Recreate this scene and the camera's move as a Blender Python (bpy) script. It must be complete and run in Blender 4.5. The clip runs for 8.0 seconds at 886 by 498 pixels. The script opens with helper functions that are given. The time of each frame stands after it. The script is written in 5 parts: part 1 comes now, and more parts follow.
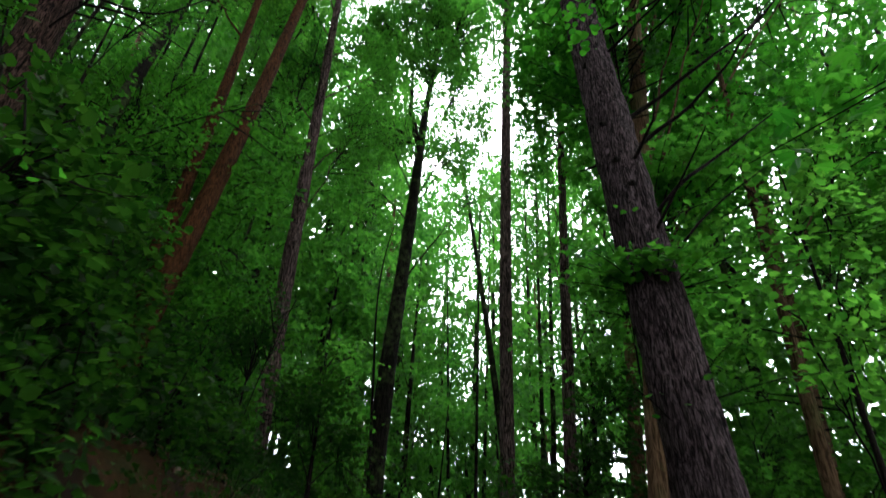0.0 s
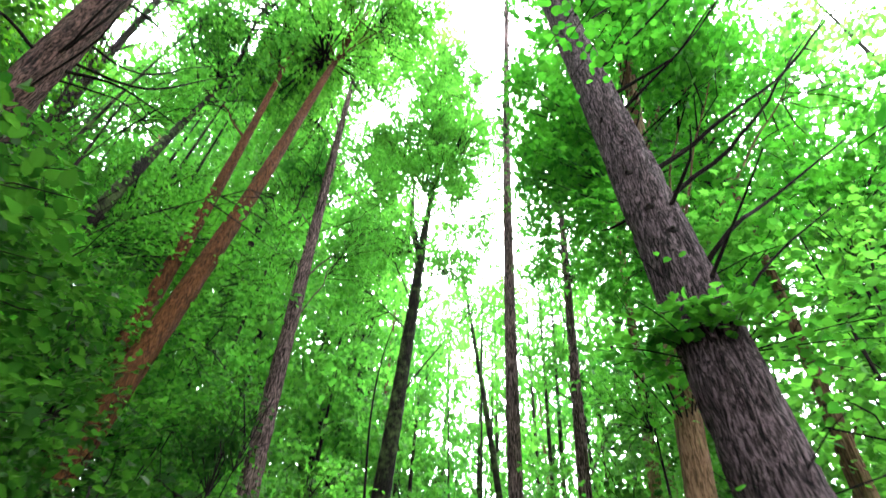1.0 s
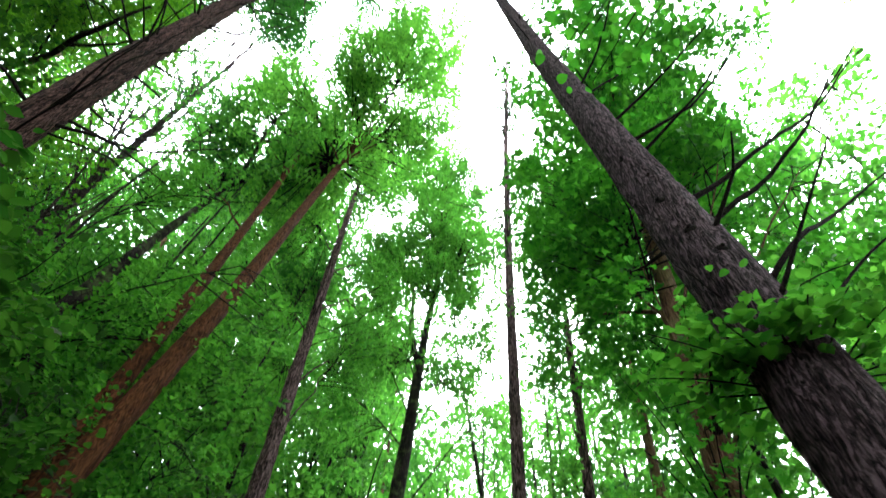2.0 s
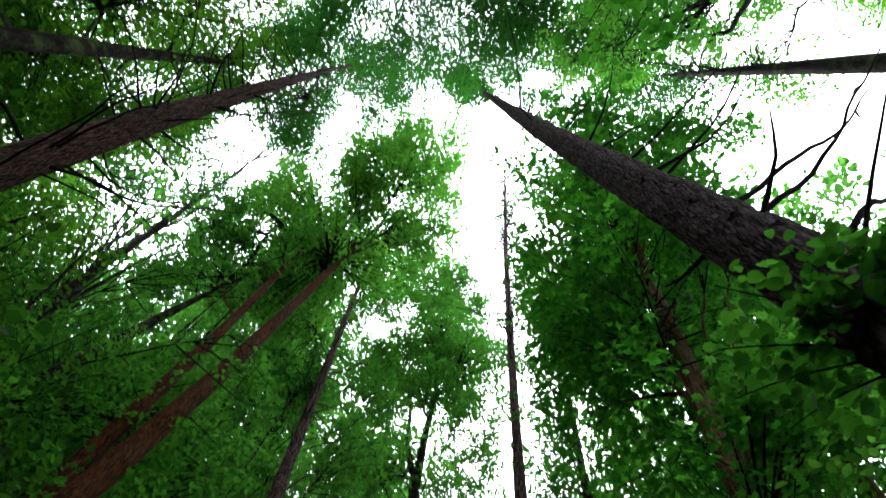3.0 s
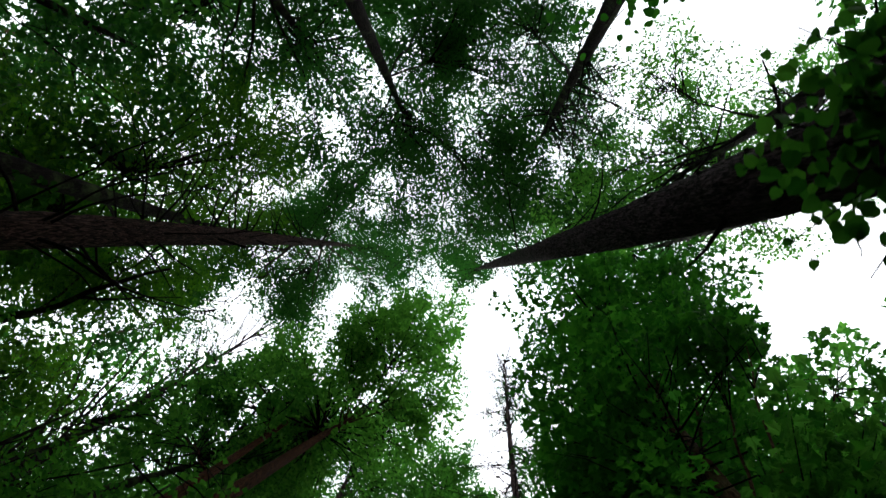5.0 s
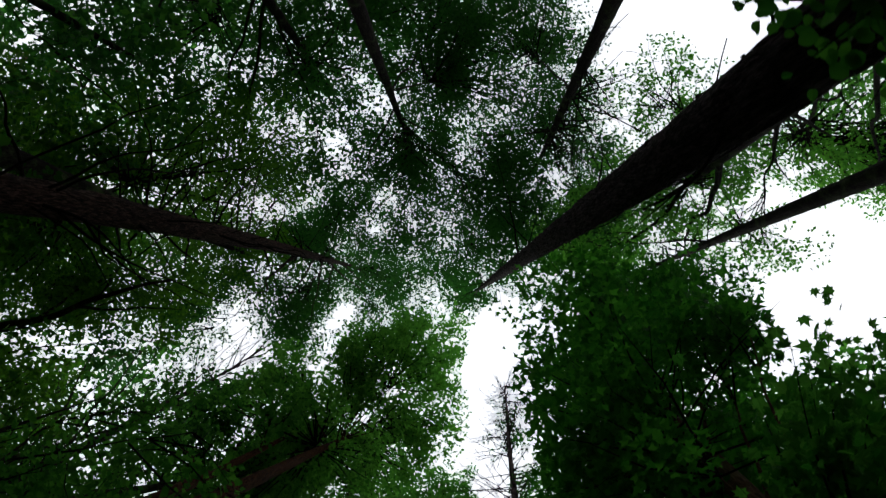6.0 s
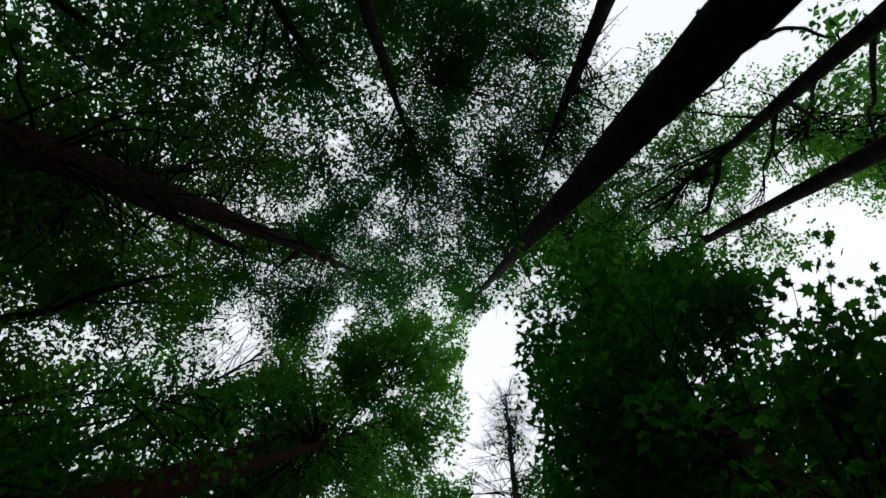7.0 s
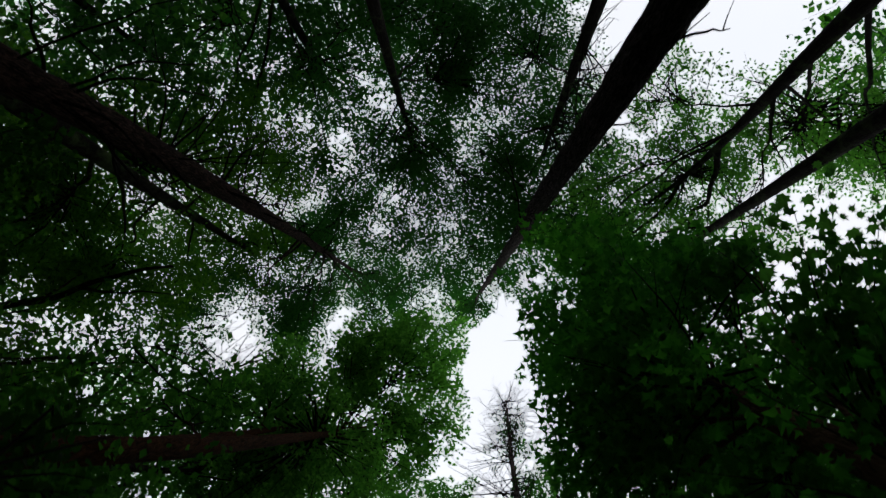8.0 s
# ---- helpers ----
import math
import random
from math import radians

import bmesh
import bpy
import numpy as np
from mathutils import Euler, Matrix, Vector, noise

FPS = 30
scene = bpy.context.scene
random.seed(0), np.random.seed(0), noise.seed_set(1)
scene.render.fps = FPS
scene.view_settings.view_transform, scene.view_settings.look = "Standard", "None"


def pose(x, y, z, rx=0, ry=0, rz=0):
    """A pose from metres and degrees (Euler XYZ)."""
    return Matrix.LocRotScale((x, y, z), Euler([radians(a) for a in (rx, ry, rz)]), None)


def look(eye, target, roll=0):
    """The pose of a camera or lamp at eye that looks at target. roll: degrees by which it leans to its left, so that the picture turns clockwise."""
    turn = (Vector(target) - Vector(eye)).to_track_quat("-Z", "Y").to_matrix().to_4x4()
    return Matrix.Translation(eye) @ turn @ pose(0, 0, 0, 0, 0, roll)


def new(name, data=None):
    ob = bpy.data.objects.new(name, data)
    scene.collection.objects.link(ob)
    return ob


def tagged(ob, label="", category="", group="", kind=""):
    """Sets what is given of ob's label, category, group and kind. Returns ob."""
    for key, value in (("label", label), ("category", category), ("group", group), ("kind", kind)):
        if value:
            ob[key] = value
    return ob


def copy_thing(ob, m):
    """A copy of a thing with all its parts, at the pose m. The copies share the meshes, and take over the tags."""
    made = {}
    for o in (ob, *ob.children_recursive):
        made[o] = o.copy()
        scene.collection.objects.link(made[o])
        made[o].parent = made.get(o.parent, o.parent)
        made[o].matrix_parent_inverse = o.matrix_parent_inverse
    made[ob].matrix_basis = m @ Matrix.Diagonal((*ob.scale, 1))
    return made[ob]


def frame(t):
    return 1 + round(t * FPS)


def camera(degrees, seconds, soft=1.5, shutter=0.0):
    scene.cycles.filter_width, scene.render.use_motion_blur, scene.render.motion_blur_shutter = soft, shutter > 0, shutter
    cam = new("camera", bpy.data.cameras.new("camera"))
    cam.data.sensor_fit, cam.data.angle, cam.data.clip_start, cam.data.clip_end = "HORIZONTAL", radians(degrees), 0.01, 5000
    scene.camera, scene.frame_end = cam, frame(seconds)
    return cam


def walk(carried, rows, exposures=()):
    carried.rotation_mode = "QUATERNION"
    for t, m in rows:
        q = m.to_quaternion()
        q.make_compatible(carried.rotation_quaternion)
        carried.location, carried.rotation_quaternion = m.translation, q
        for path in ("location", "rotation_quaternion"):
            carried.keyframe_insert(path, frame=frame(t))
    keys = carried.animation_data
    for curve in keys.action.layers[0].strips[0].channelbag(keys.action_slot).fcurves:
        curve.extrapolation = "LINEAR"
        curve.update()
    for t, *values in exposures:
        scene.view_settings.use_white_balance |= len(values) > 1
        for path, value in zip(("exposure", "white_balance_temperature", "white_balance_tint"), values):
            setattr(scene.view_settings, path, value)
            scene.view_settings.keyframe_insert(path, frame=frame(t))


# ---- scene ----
cam = camera(76.4, 8.0, 1.5, 0.5)
PATH = [
    (0.0, 0.005, -0.000, 1.394, 120.93, -2.05, 0.10),
    (0.5, -0.001, 0.391, 1.440, 127.01, -2.07, 0.13),
    (1.0, -0.017, 0.828, 1.468, 133.31, -2.15, 0.05),
    (1.5, -0.034, 1.243, 1.490, 139.58, -2.29, -0.13),
    (1.7, -0.043, 1.398, 1.492, 142.17, -2.35, -0.20),
    (2.8, -0.118, 2.213, 1.488, 155.70, -2.63, -1.27),
    (3.0, -0.128, 2.388, 1.492, 158.30, -2.53, -1.03),
    (3.5, -0.126, 2.679, 1.508, 163.98, -2.41, -0.89),
    (4.0, -0.122, 2.938, 1.524, 169.80, -2.38, -0.87),
    (4.5, -0.113, 3.268, 1.518, 175.16, -2.33, -0.74),
    (5.0, -0.105, 3.645, 1.510, 179.24, -2.31, -0.73),
    (5.2, -0.102, 3.772, 1.507, 180.30, -2.30, -0.82),
    (6.3, -0.125, 4.455, 1.496, 183.60, -2.27, -0.97),
    (6.5, -0.132, 4.577, 1.494, 183.96, -2.27, -0.96),
    (7.0, -0.147, 4.867, 1.490, 184.88, -2.25, -1.02),
    (7.5, -0.165, 5.175, 1.502, 185.79, -2.21, -1.12),
    (8.0, -0.187, 5.582, 1.522, 186.87, -2.14, -1.21),
]
EXPOSE = [(0.0, 1.42), (0.25, 2.3), (0.6, 3.55), (1.0, 3.55), (1.7, 2.9), (3.0, 1.27), (3.5, 0.88), (4.5, 0.05),
          (5.2, -0.5), (6.5, -1.35), (8.0, -1.5)]
walk(cam, [(t, pose(x, y, z, rx, ry, rz)) for t, x, y, z, rx, ry, rz in PATH], EXPOSE)

# ---- light: a bright overcast sky and a broad weak sun behind the clouds ----
world = bpy.data.worlds.new("overcast_sky")
scene.world = world
world.use_nodes = True
wt = world.node_tree
wt.nodes.clear()
w_out = wt.nodes.new("ShaderNodeOutputWorld")
w_add = wt.nodes.new("ShaderNodeAddShader")
w_sky = wt.nodes.new("ShaderNodeTexSky")
w_sky.sky_type = "NISHITA"
w_sky.sun_disc = False
w_sky.sun_elevation, w_sky.sun_rotation = radians(58), radians(15)
w_b1 = wt.nodes.new("ShaderNodeBackground")
w_b1.inputs[1].default_value = 0.08
w_b2 = wt.nodes.new("ShaderNodeBackground")
w_b2.inputs[1].default_value = 2.7
w_no = wt.nodes.new("ShaderNodeTexNoise")
w_no.inputs["Scale"].default_value = 1.6
w_no.inputs["Detail"].default_value = 4
w_rp = wt.nodes.new("ShaderNodeValToRGB")
w_rp.color_ramp.elements[0].position, w_rp.color_ramp.elements[0].color = 0.3, (0.90, 0.93, 0.99, 1)
w_rp.color_ramp.elements[1].position, w_rp.color_ramp.elements[1].color = 0.7, (1.0, 0.99, 1.0, 1)
wt.links.new(w_no.outputs["Fac"], w_rp.inputs[0])
wt.links.new(w_rp.outputs[0], w_b2.inputs[0])
wt.links.new(w_sky.outputs[0], w_b1.inputs[0])
wt.links.new(w_b1.outputs[0], w_add.inputs[0])
wt.links.new(w_b2.outputs[0], w_add.inputs[1])
wt.links.new(w_add.outputs[0], w_out.inputs[0])
sun = new("sun", bpy.data.lights.new("sun", "SUN"))
sun.data.energy, sun.data.angle, sun.data.color = 1.3, radians(12), (1.0, 0.96, 0.88)
sun.matrix_world = look((0, 0, 60), (-8, -31, 0))

# ---- materials ----
def node(nt, kind, **vals):
    n = nt.nodes.new(kind)
    for k, v in vals.items():
        n.inputs[k.replace("_", " ")].default_value = v
    return n


def ramp(nt, stops):
    n = nt.nodes.new("ShaderNodeValToRGB")
    while len(n.color_ramp.elements) < len(stops):
        n.color_ramp.elements.new(0.5)
    for e, (p, c) in zip(n.color_ramp.elements, stops):
        e.position, e.color = p, (*c, 1)
    return n


def bark_material(name, dark, mid, light, scale=1.0, moss=0.0, bump=0.6):
    """Furrowed bark: grain drawn out along the stem, plates, lichen stains."""
    m = bpy.data.materials.new(name)
    m.use_nodes = True
    nt = m.node_tree
    b = nt.nodes["Principled BSDF"]
    co = nt.nodes.new("ShaderNodeTexCoord")
    mp = node(nt, "ShaderNodeMapping", Scale=(30 * scale, 30 * scale, 4.2 * scale))
    nt.links.new(co.outputs["Object"], mp.inputs[0])
    n1 = node(nt, "ShaderNodeTexNoise", Scale=1.0, Detail=6.0, Roughness=0.62, Distortion=1.1)
    nt.links.new(mp.outputs[0], n1.inputs["Vector"])
    n2 = node(nt, "ShaderNodeTexNoise", Scale=1.3, Detail=3.0)
    nt.links.new(co.outputs["Object"], n2.inputs["Vector"])
    n3 = node(nt, "ShaderNodeTexNoise", Scale=90.0, Detail=2.0)
    nt.links.new(co.outputs["Object"], n3.inputs["Vector"])
    r = ramp(nt, [(0.40, dark), (0.5, mid), (0.62, light)])
    nt.links.new(n1.outputs["Fac"], r.inputs[0])
    hue = nt.nodes.new("ShaderNodeMix")
    hue.data_type, hue.blend_type = "RGBA", "MULTIPLY"
    hue.inputs[0].default_value = 0.55
    r2 = ramp(nt, [(0.3, (0.62, 0.62, 0.62)), (0.7, (1.25, 1.2, 1.15))])
    nt.links.new(n2.outputs["Fac"], r2.inputs[0])
    nt.links.new(r.outputs[0], hue.inputs[6])
    nt.links.new(r2.outputs[0], hue.inputs[7])
    last = hue.outputs[2]
    if moss:
        mm = nt.nodes.new("ShaderNodeMix")
        mm.data_type = "RGBA"
        n4 = node(nt, "ShaderNodeTexNoise", Scale=2.6, Detail=5.0, Roughness=0.7)
        nt.links.new(co.outputs["Object"], n4.inputs["Vector"])
        r4 = ramp(nt, [(0.5, (0, 0, 0)), (0.68, (moss, moss, moss))])
        nt.links.new(n4.outputs["Fac"], r4.inputs[0])
        nt.links.new(r4.outputs[0], mm.inputs[0])
        nt.links.new(last, mm.inputs[6])
        mm.inputs[7].default_value = (0.07, 0.12, 0.035, 1)
        last = mm.outputs[2]
    nt.links.new(last, b.inputs["Base Color"])
    b.inputs["Roughness"].default_value = 0.85
    b.inputs["Specular IOR Level"].default_value = 0.04
    mx = nt.nodes.new("ShaderNodeMath")
    mx.operation = "MULTIPLY_ADD"
    mx.inputs[1].default_value = 0.25
    nt.links.new(n3.outputs["Fac"], mx.inputs[0])
    nt.links.new(n1.outputs["Fac"], mx.inputs[2])
    bp = node(nt, "ShaderNodeBump", Strength=bump, Distance=0.03)
    nt.links.new(mx.outputs[0], bp.inputs["Height"])
    nt.links.new(bp.outputs[0], b.inputs["Normal"])
    return m


def leaf_material(name, front, through_a, through_b, weight=0.55, gloss=0.1):
    """A leaf: dull green blade that lets yellow-green light through; every leaf differs a little."""
    m = bpy.data.materials.new(name)
    m.use_nodes = True
    nt = m.node_tree
    b = nt.nodes["Principled BSDF"]
    out = nt.nodes["Material Output"]
    g = nt.nodes.new("ShaderNodeNewGeometry")
    oi = nt.nodes.new("ShaderNodeObjectInfo")
    ad = nt.nodes.new("ShaderNodeMath")
    ad.operation = "ADD"
    nt.links.new(g.outputs["Random Per Island"], ad.inputs[0])
    nt.links.new(oi.outputs["Random"], ad.inputs[1])
    fr = nt.nodes.new("ShaderNodeMath")
    fr.operation = "FRACT"
    nt.links.new(ad.outputs[0], fr.inputs[0])
    co = nt.nodes.new("ShaderNodeTexCoord")
    nn = node(nt, "ShaderNodeTexNoise", Scale=0.9, Detail=2.0)
    nt.links.new(co.outputs["Object"], nn.inputs["Vector"])
    mixf = nt.nodes.new("ShaderNodeMath")
    mixf.operation = "MULTIPLY_ADD"
    mixf.inputs[1].default_value = 0.6
    nt.links.new(fr.outputs[0], mixf.inputs[0])
    half = nt.nodes.new("ShaderNodeMath")
    half.operation = "MULTIPLY"
    half.inputs[1].default_value = 0.4
    nt.links.new(nn.outputs["Fac"], half.inputs[0])
    nt.links.new(half.outputs[0], mixf.inputs[2])
    r1 = ramp(nt, [(0.1, tuple(c * 0.7 for c in front)), (0.9, tuple(c * 1.35 for c in front))])
    r2 = ramp(nt, [(0.1, through_a), (0.85, through_b)])
    nt.links.new(mixf.outputs[0], r1.inputs[0])
    nt.links.new(mixf.outputs[0], r2.inputs[0])
    nt.links.new(r1.outputs[0], b.inputs["Base Color"])
    b.inputs["Roughness"].default_value = 0.48
    b.inputs["Specular IOR Level"].default_value = gloss
    tr = nt.nodes.new("ShaderNodeBsdfTranslucent")
    nt.links.new(r2.outputs[0], tr.inputs[0])
    mx = nt.nodes.new("ShaderNodeMixShader")
    mx.inputs[0].default_value = weight
    nt.links.new(b.outputs[0], mx.inputs[1])
    nt.links.new(tr.outputs[0], mx.inputs[2])
    nt.links.new(mx.outputs[0], out.inputs[0])
    return m


BARK_GREY = bark_material("bark_grey_brown", (0.002, 0.0013, 0.0015), (0.020, 0.0142, 0.0155), (0.078, 0.058, 0.064), 2.4, bump=1.0)
BARK_RUST = bark_material("bark_rust_grey", (0.002, 0.0012, 0.001), (0.017, 0.0095, 0.0076), (0.06, 0.036, 0.031), 1.8, bump=1.0)
BARK_RED = bark_material("bark_red_brown", (0.007, 0.0026, 0.001), (0.026, 0.0098, 0.0036), (0.05, 0.0215, 0.0085), 1.5)
BARK_RIDGE = bark_material("bark_ridged_red_grey", (0.003, 0.002, 0.0018), (0.028, 0.0185, 0.0175), (0.105, 0.075, 0.072), 1.25, bump=1.0)
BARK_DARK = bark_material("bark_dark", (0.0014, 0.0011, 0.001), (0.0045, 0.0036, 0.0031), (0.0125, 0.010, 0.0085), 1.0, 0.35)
BARK_TAN = bark_material("bark_tan", (0.02, 0.012, 0.0065), (0.052, 0.031, 0.0175), (0.085, 0.055, 0.033), 1.2, 0.2)
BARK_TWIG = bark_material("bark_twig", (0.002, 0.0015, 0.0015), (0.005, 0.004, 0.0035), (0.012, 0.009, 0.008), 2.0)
LEAF_HIGH = leaf_material("leaf_high_canopy", (0.008, 0.030, 0.008), (0.008, 0.070, 0.009), (0.043, 0.185, 0.020), 0.6)
LEAF_MID = leaf_material("leaf_mid_green", (0.010, 0.034, 0.008), (0.013, 0.088, 0.008), (0.069, 0.248, 0.020), 0.64)
LEAF_LIME = leaf_material("leaf_lime", (0.013, 0.047, 0.008), (0.020, 0.13, 0.012), (0.092, 0.302, 0.031), 0.65)
# Brightest leaf green: the glow of lit crowns is put into the colour.
LEAF_LIT = leaf_material("leaf_lit_green", (0.015, 0.05, 0.008), (0.034, 0.18, 0.018), (0.150, 0.45, 0.044), 0.7)
LEAF_OLIVE = leaf_material("leaf_olive_green", (0.014, 0.040, 0.007), (0.022, 0.112, 0.006), (0.088, 0.255, 0.012), 0.66)
LEAF_MAPLE = leaf_material("leaf_maple", (0.010, 0.038, 0.008), (0.012, 0.115, 0.008), (0.068, 0.300, 0.020), 0.64)
# Shrub leaf darkened in its colour to carry the deep shade on the bank.
LEAF_SHRUB_SHADED = leaf_material("leaf_shrub_shaded", (0.006, 0.021, 0.0045), (0.009, 0.050, 0.005), (0.031, 0.102, 0.009), 0.5, 0.03)

# ---- geometry helpers ----
def vnoise(p):
    """Smooth value noise in 0..1 for an (n, 3) array."""
    i = np.floor(p).astype(np.int64)
    f = p - i
    f = f * f * (3 - 2 * f)
    total = np.zeros(len(p))
    for dx in (0, 1):
        for dy in (0, 1):
            for dz in (0, 1):
                h = (i[:, 0] + dx) * 374761393 + (i[:, 1] + dy) * 668265263 + (i[:, 2] + dz) * 1274126177
                h = (h ^ (h >> 13)) * 1103515245 & 0x7FFFFFFF
                h = ((h ^ (h >> 16)) * 69069 & 0x7FFFFFFF) / 0x7FFFFFFF
                wx = f[:, 0] if dx else 1 - f[:, 0]
                wy = f[:, 1] if dy else 1 - f[:, 1]
                wz = f[:, 2] if dz else 1 - f[:, 2]
                total += h * wx * wy * wz
    return total


def fill_mesh(name, verts, polys, smooth=False):
    """A mesh from an (n, 3) array and a list of (m, k) index arrays."""
    me = bpy.data.meshes.new(name)
    me.vertices.add(len(verts))
    me.vertices.foreach_set("co", np.asarray(verts, np.float32).ravel())
    loops = np.concatenate([np.asarray(p, np.int32).ravel() for p in polys])
    sizes = np.concatenate([np.full(len(p), p.shape[1], np.int32) for p in polys])
    me.loops.add(len(loops))
    me.loops.foreach_set("vertex_index", loops)
    me.polygons.add(len(sizes))
    me.polygons.foreach_set("loop_start", np.concatenate([[0], np.cumsum(sizes)[:-1]]).astype(np.int32))
    me.polygons.foreach_set("loop_total", sizes)
    if smooth:
        me.polygons.foreach_set("use_smooth", np.ones(len(sizes), bool))
    me.update(calc_edges=True)
    return me


def part(name, mesh, material, parent, label=""):
    mesh.materials.clear()
    mesh.materials.append(material)
    ob = new(name, mesh)
    ob.parent = parent
    return tagged(ob, label)


def curve(nodes, step):
    """Points along a smooth line through the nodes, about step apart."""
    n = np.asarray(nodes, float)
    n = np.vstack([2 * n[0] - n[1], n, 2 * n[-1] - n[-2]])
    out = []
    for k in range(1, len(n) - 2):
        c = max(2, int(np.linalg.norm(n[k + 1] - n[k]) / step))
        t = np.linspace(0, 1, c, endpoint=False)[:, None]
        a, b, c2, d = n[k - 1], n[k], n[k + 1], n[k + 2]
        out.append(0.5 * (2 * b + (c2 - a) * t + (2 * a - 5 * b + 4 * c2 - d) * t ** 2 + (3 * b - a - 3 * c2 + d) * t ** 3))
    out.append(n[-2][None])
    return np.vstack(out)


def tube(pts, rad, seg, base=0, close=True):
    """Vertices and polygons of a round stem along pts."""
    pts, rad = np.asarray(pts, float), np.asarray(rad, float)
    n = len(pts)
    tan = np.gradient(pts, axis=0)
    tan /= np.linalg.norm(tan, axis=1)[:, None] + 1e-9
    ref = np.array([0.0, 1.0, 0.0]) if abs(tan[0, 1]) < 0.8 else np.array([1.0, 0.0, 0.0])
    u = np.cross(tan, ref)
    u /= np.linalg.norm(u, axis=1)[:, None] + 1e-9
    v = np.cross(tan, u)
    a = np.linspace(0, 2 * np.pi, seg, endpoint=False)
    ring = u[:, None, :] * np.cos(a)[None, :, None] + v[:, None, :] * np.sin(a)[None, :, None]
    verts = (pts[:, None, :] + ring * rad.reshape(n, -1, 1)).reshape(-1, 3)
    i = np.arange(n - 1)[:, None] * seg
    j = np.arange(seg)[None]
    k = (j + 1) % seg
    quads = np.stack([i + j, i + k, i + seg + k, i + seg + j], -1).reshape(-1, 4) + base
    polys = [quads]
    if close:
        polys.append((np.arange(seg)[None] + (n - 1) * seg + base))
    return verts, polys


class Sticks:
    """Collects many thin stems into one mesh."""
    def __init__(self):
        self.v, self.q, self.n = [], [], 0

    def add(self, pts, rad, seg=4):
        v, p = tube(pts, rad, seg, self.n, False)
        self.v.append(v)
        self.q.append(p[0])
        self.n += len(v)

    def mesh(self, name):
        return fill_mesh(name, np.vstack(self.v), [np.vstack(self.q)], True)


# Leaf outlines: x across, y along the midrib, z the fold; polygons share the midrib.
SHAPES = {
    "rhomb": (np.array([(0, 0, 0), (0.34, 0.45, 0.08), (0, 1, -0.08), (-0.34, 0.45, 0.08)]), [(0, 1, 2), (0, 2, 3)]),
    "ovate": (np.array([(0, 0, 0), (0.30, 0.22, 0.07), (0.33, 0.58, 0.07), (0, 1, -0.10), (-0.33, 0.58, 0.07), (-0.30, 0.22, 0.07)]),
              [(0, 1, 2, 3), (0, 3, 4, 5)]),
    "round": (np.array([(0, 0, 0), (0.24, -0.04, 0.05), (0.46, 0.22, 0.08), (0.42, 0.6, 0.06), (0.2, 0.86, 0.0), (0, 1.02, -0.08),
                        (-0.2, 0.86, 0.0), (-0.42, 0.6, 0.06), (-0.46, 0.22, 0.08), (-0.24, -0.04, 0.05)]),
              [(0, 1, 2, 3, 4, 5), (0, 5, 6, 7, 8, 9)]),
    "trident": (np.array([(0, 0, 0), (0.52, 0.30, 0.0), (0.2, 0.42, 0.06), (0, 1.06, -0.10), (-0.2, 0.42, 0.06), (-0.52, 0.30, 0.0)]),
                [(0, 1, 2, 3), (0, 3, 4, 5)]),
    "lobed": (np.array([(0, 0, 0), (0.34, 0.02, 0.03), (0.56, 0.34, 0.0), (0.24, 0.40, 0.06), (0.34, 0.74, 0.0), (0, 1.06, -0.10),
                        (-0.34, 0.74, 0.0), (-0.24, 0.40, 0.06), (-0.56, 0.34, 0.0), (-0.34, 0.02, 0.03)]),
              [(0, 1, 2, 3), (0, 3, 4, 5), (0, 5, 6, 7), (0, 7, 8, 9)]),
    "maple": (np.array([(0, 0, 0), (0.22, -0.10, 0.03), (0.30, 0.10, 0.05), (0.58, 0.22, 0.0), (0.36, 0.36, 0.06), (0.52, 0.72, -0.03),
                        (0.20, 0.60, 0.05), (0, 1.08, -0.10), (-0.20, 0.60, 0.05), (-0.52, 0.72, -0.03), (-0.36, 0.36, 0.06),
                        (-0.58, 0.22, 0.0), (-0.30, 0.10, 0.05), (-0.22, -0.10, 0.03)]),
              [(0, 1, 2, 4), (2, 3, 4), (0, 4, 6, 7), (4, 5, 6), (0, 7, 8, 10), (8, 9, 10), (0, 10, 12, 13), (10, 11, 12)]),
}


def leaf_cloud(name, pos, size, shape, rng, tilt=0.55, out=None, face=None):
    """One mesh of many leaves at pos; blades face along face, tilted at random, and point along out."""
    tv, tp = SHAPES[shape]
    n = len(pos)
    up = rng.normal(0, tilt, (n, 3)) + (np.array((0, 0, 1.0)) if face is None else face)
    up /= np.linalg.norm(up, axis=1)[:, None]
    fwd = rng.normal(0, 1, (n, 3)) if out is None else out + rng.normal(0, 0.5, (n, 3))
    fwd -= up * (fwd * up).sum(1)[:, None]
    fwd /= np.linalg.norm(fwd, axis=1)[:, None] + 1e-9
    side = np.cross(fwd, up)
    s = size * rng.uniform(0.6, 1.3, n)
    wide = rng.uniform(0.85, 1.2, n)
    v = (side[:, None] * (tv[None, :, 0:1] * wide[:, None, None]) + fwd[:, None] * tv[None, :, 1:2] + up[:, None] * tv[None, :, 2:3])
    v = v * s[:, None, None] + pos[:, None]
    k = len(tv)
    polys = []
    for q in tp:
        polys.append((np.arange(n)[:, None] * k + np.array(q)[None]).astype(np.int32))
    return fill_mesh(name, v.reshape(-1, 3), polys)


CLEARINGS = []


def clearing(x, y, z, rx, ry, rz):
    """Open air in the canopy."""
    CLEARINGS.append((x, y, z, rx, ry, rz))


THIN_SPOTS, LANES = [], []


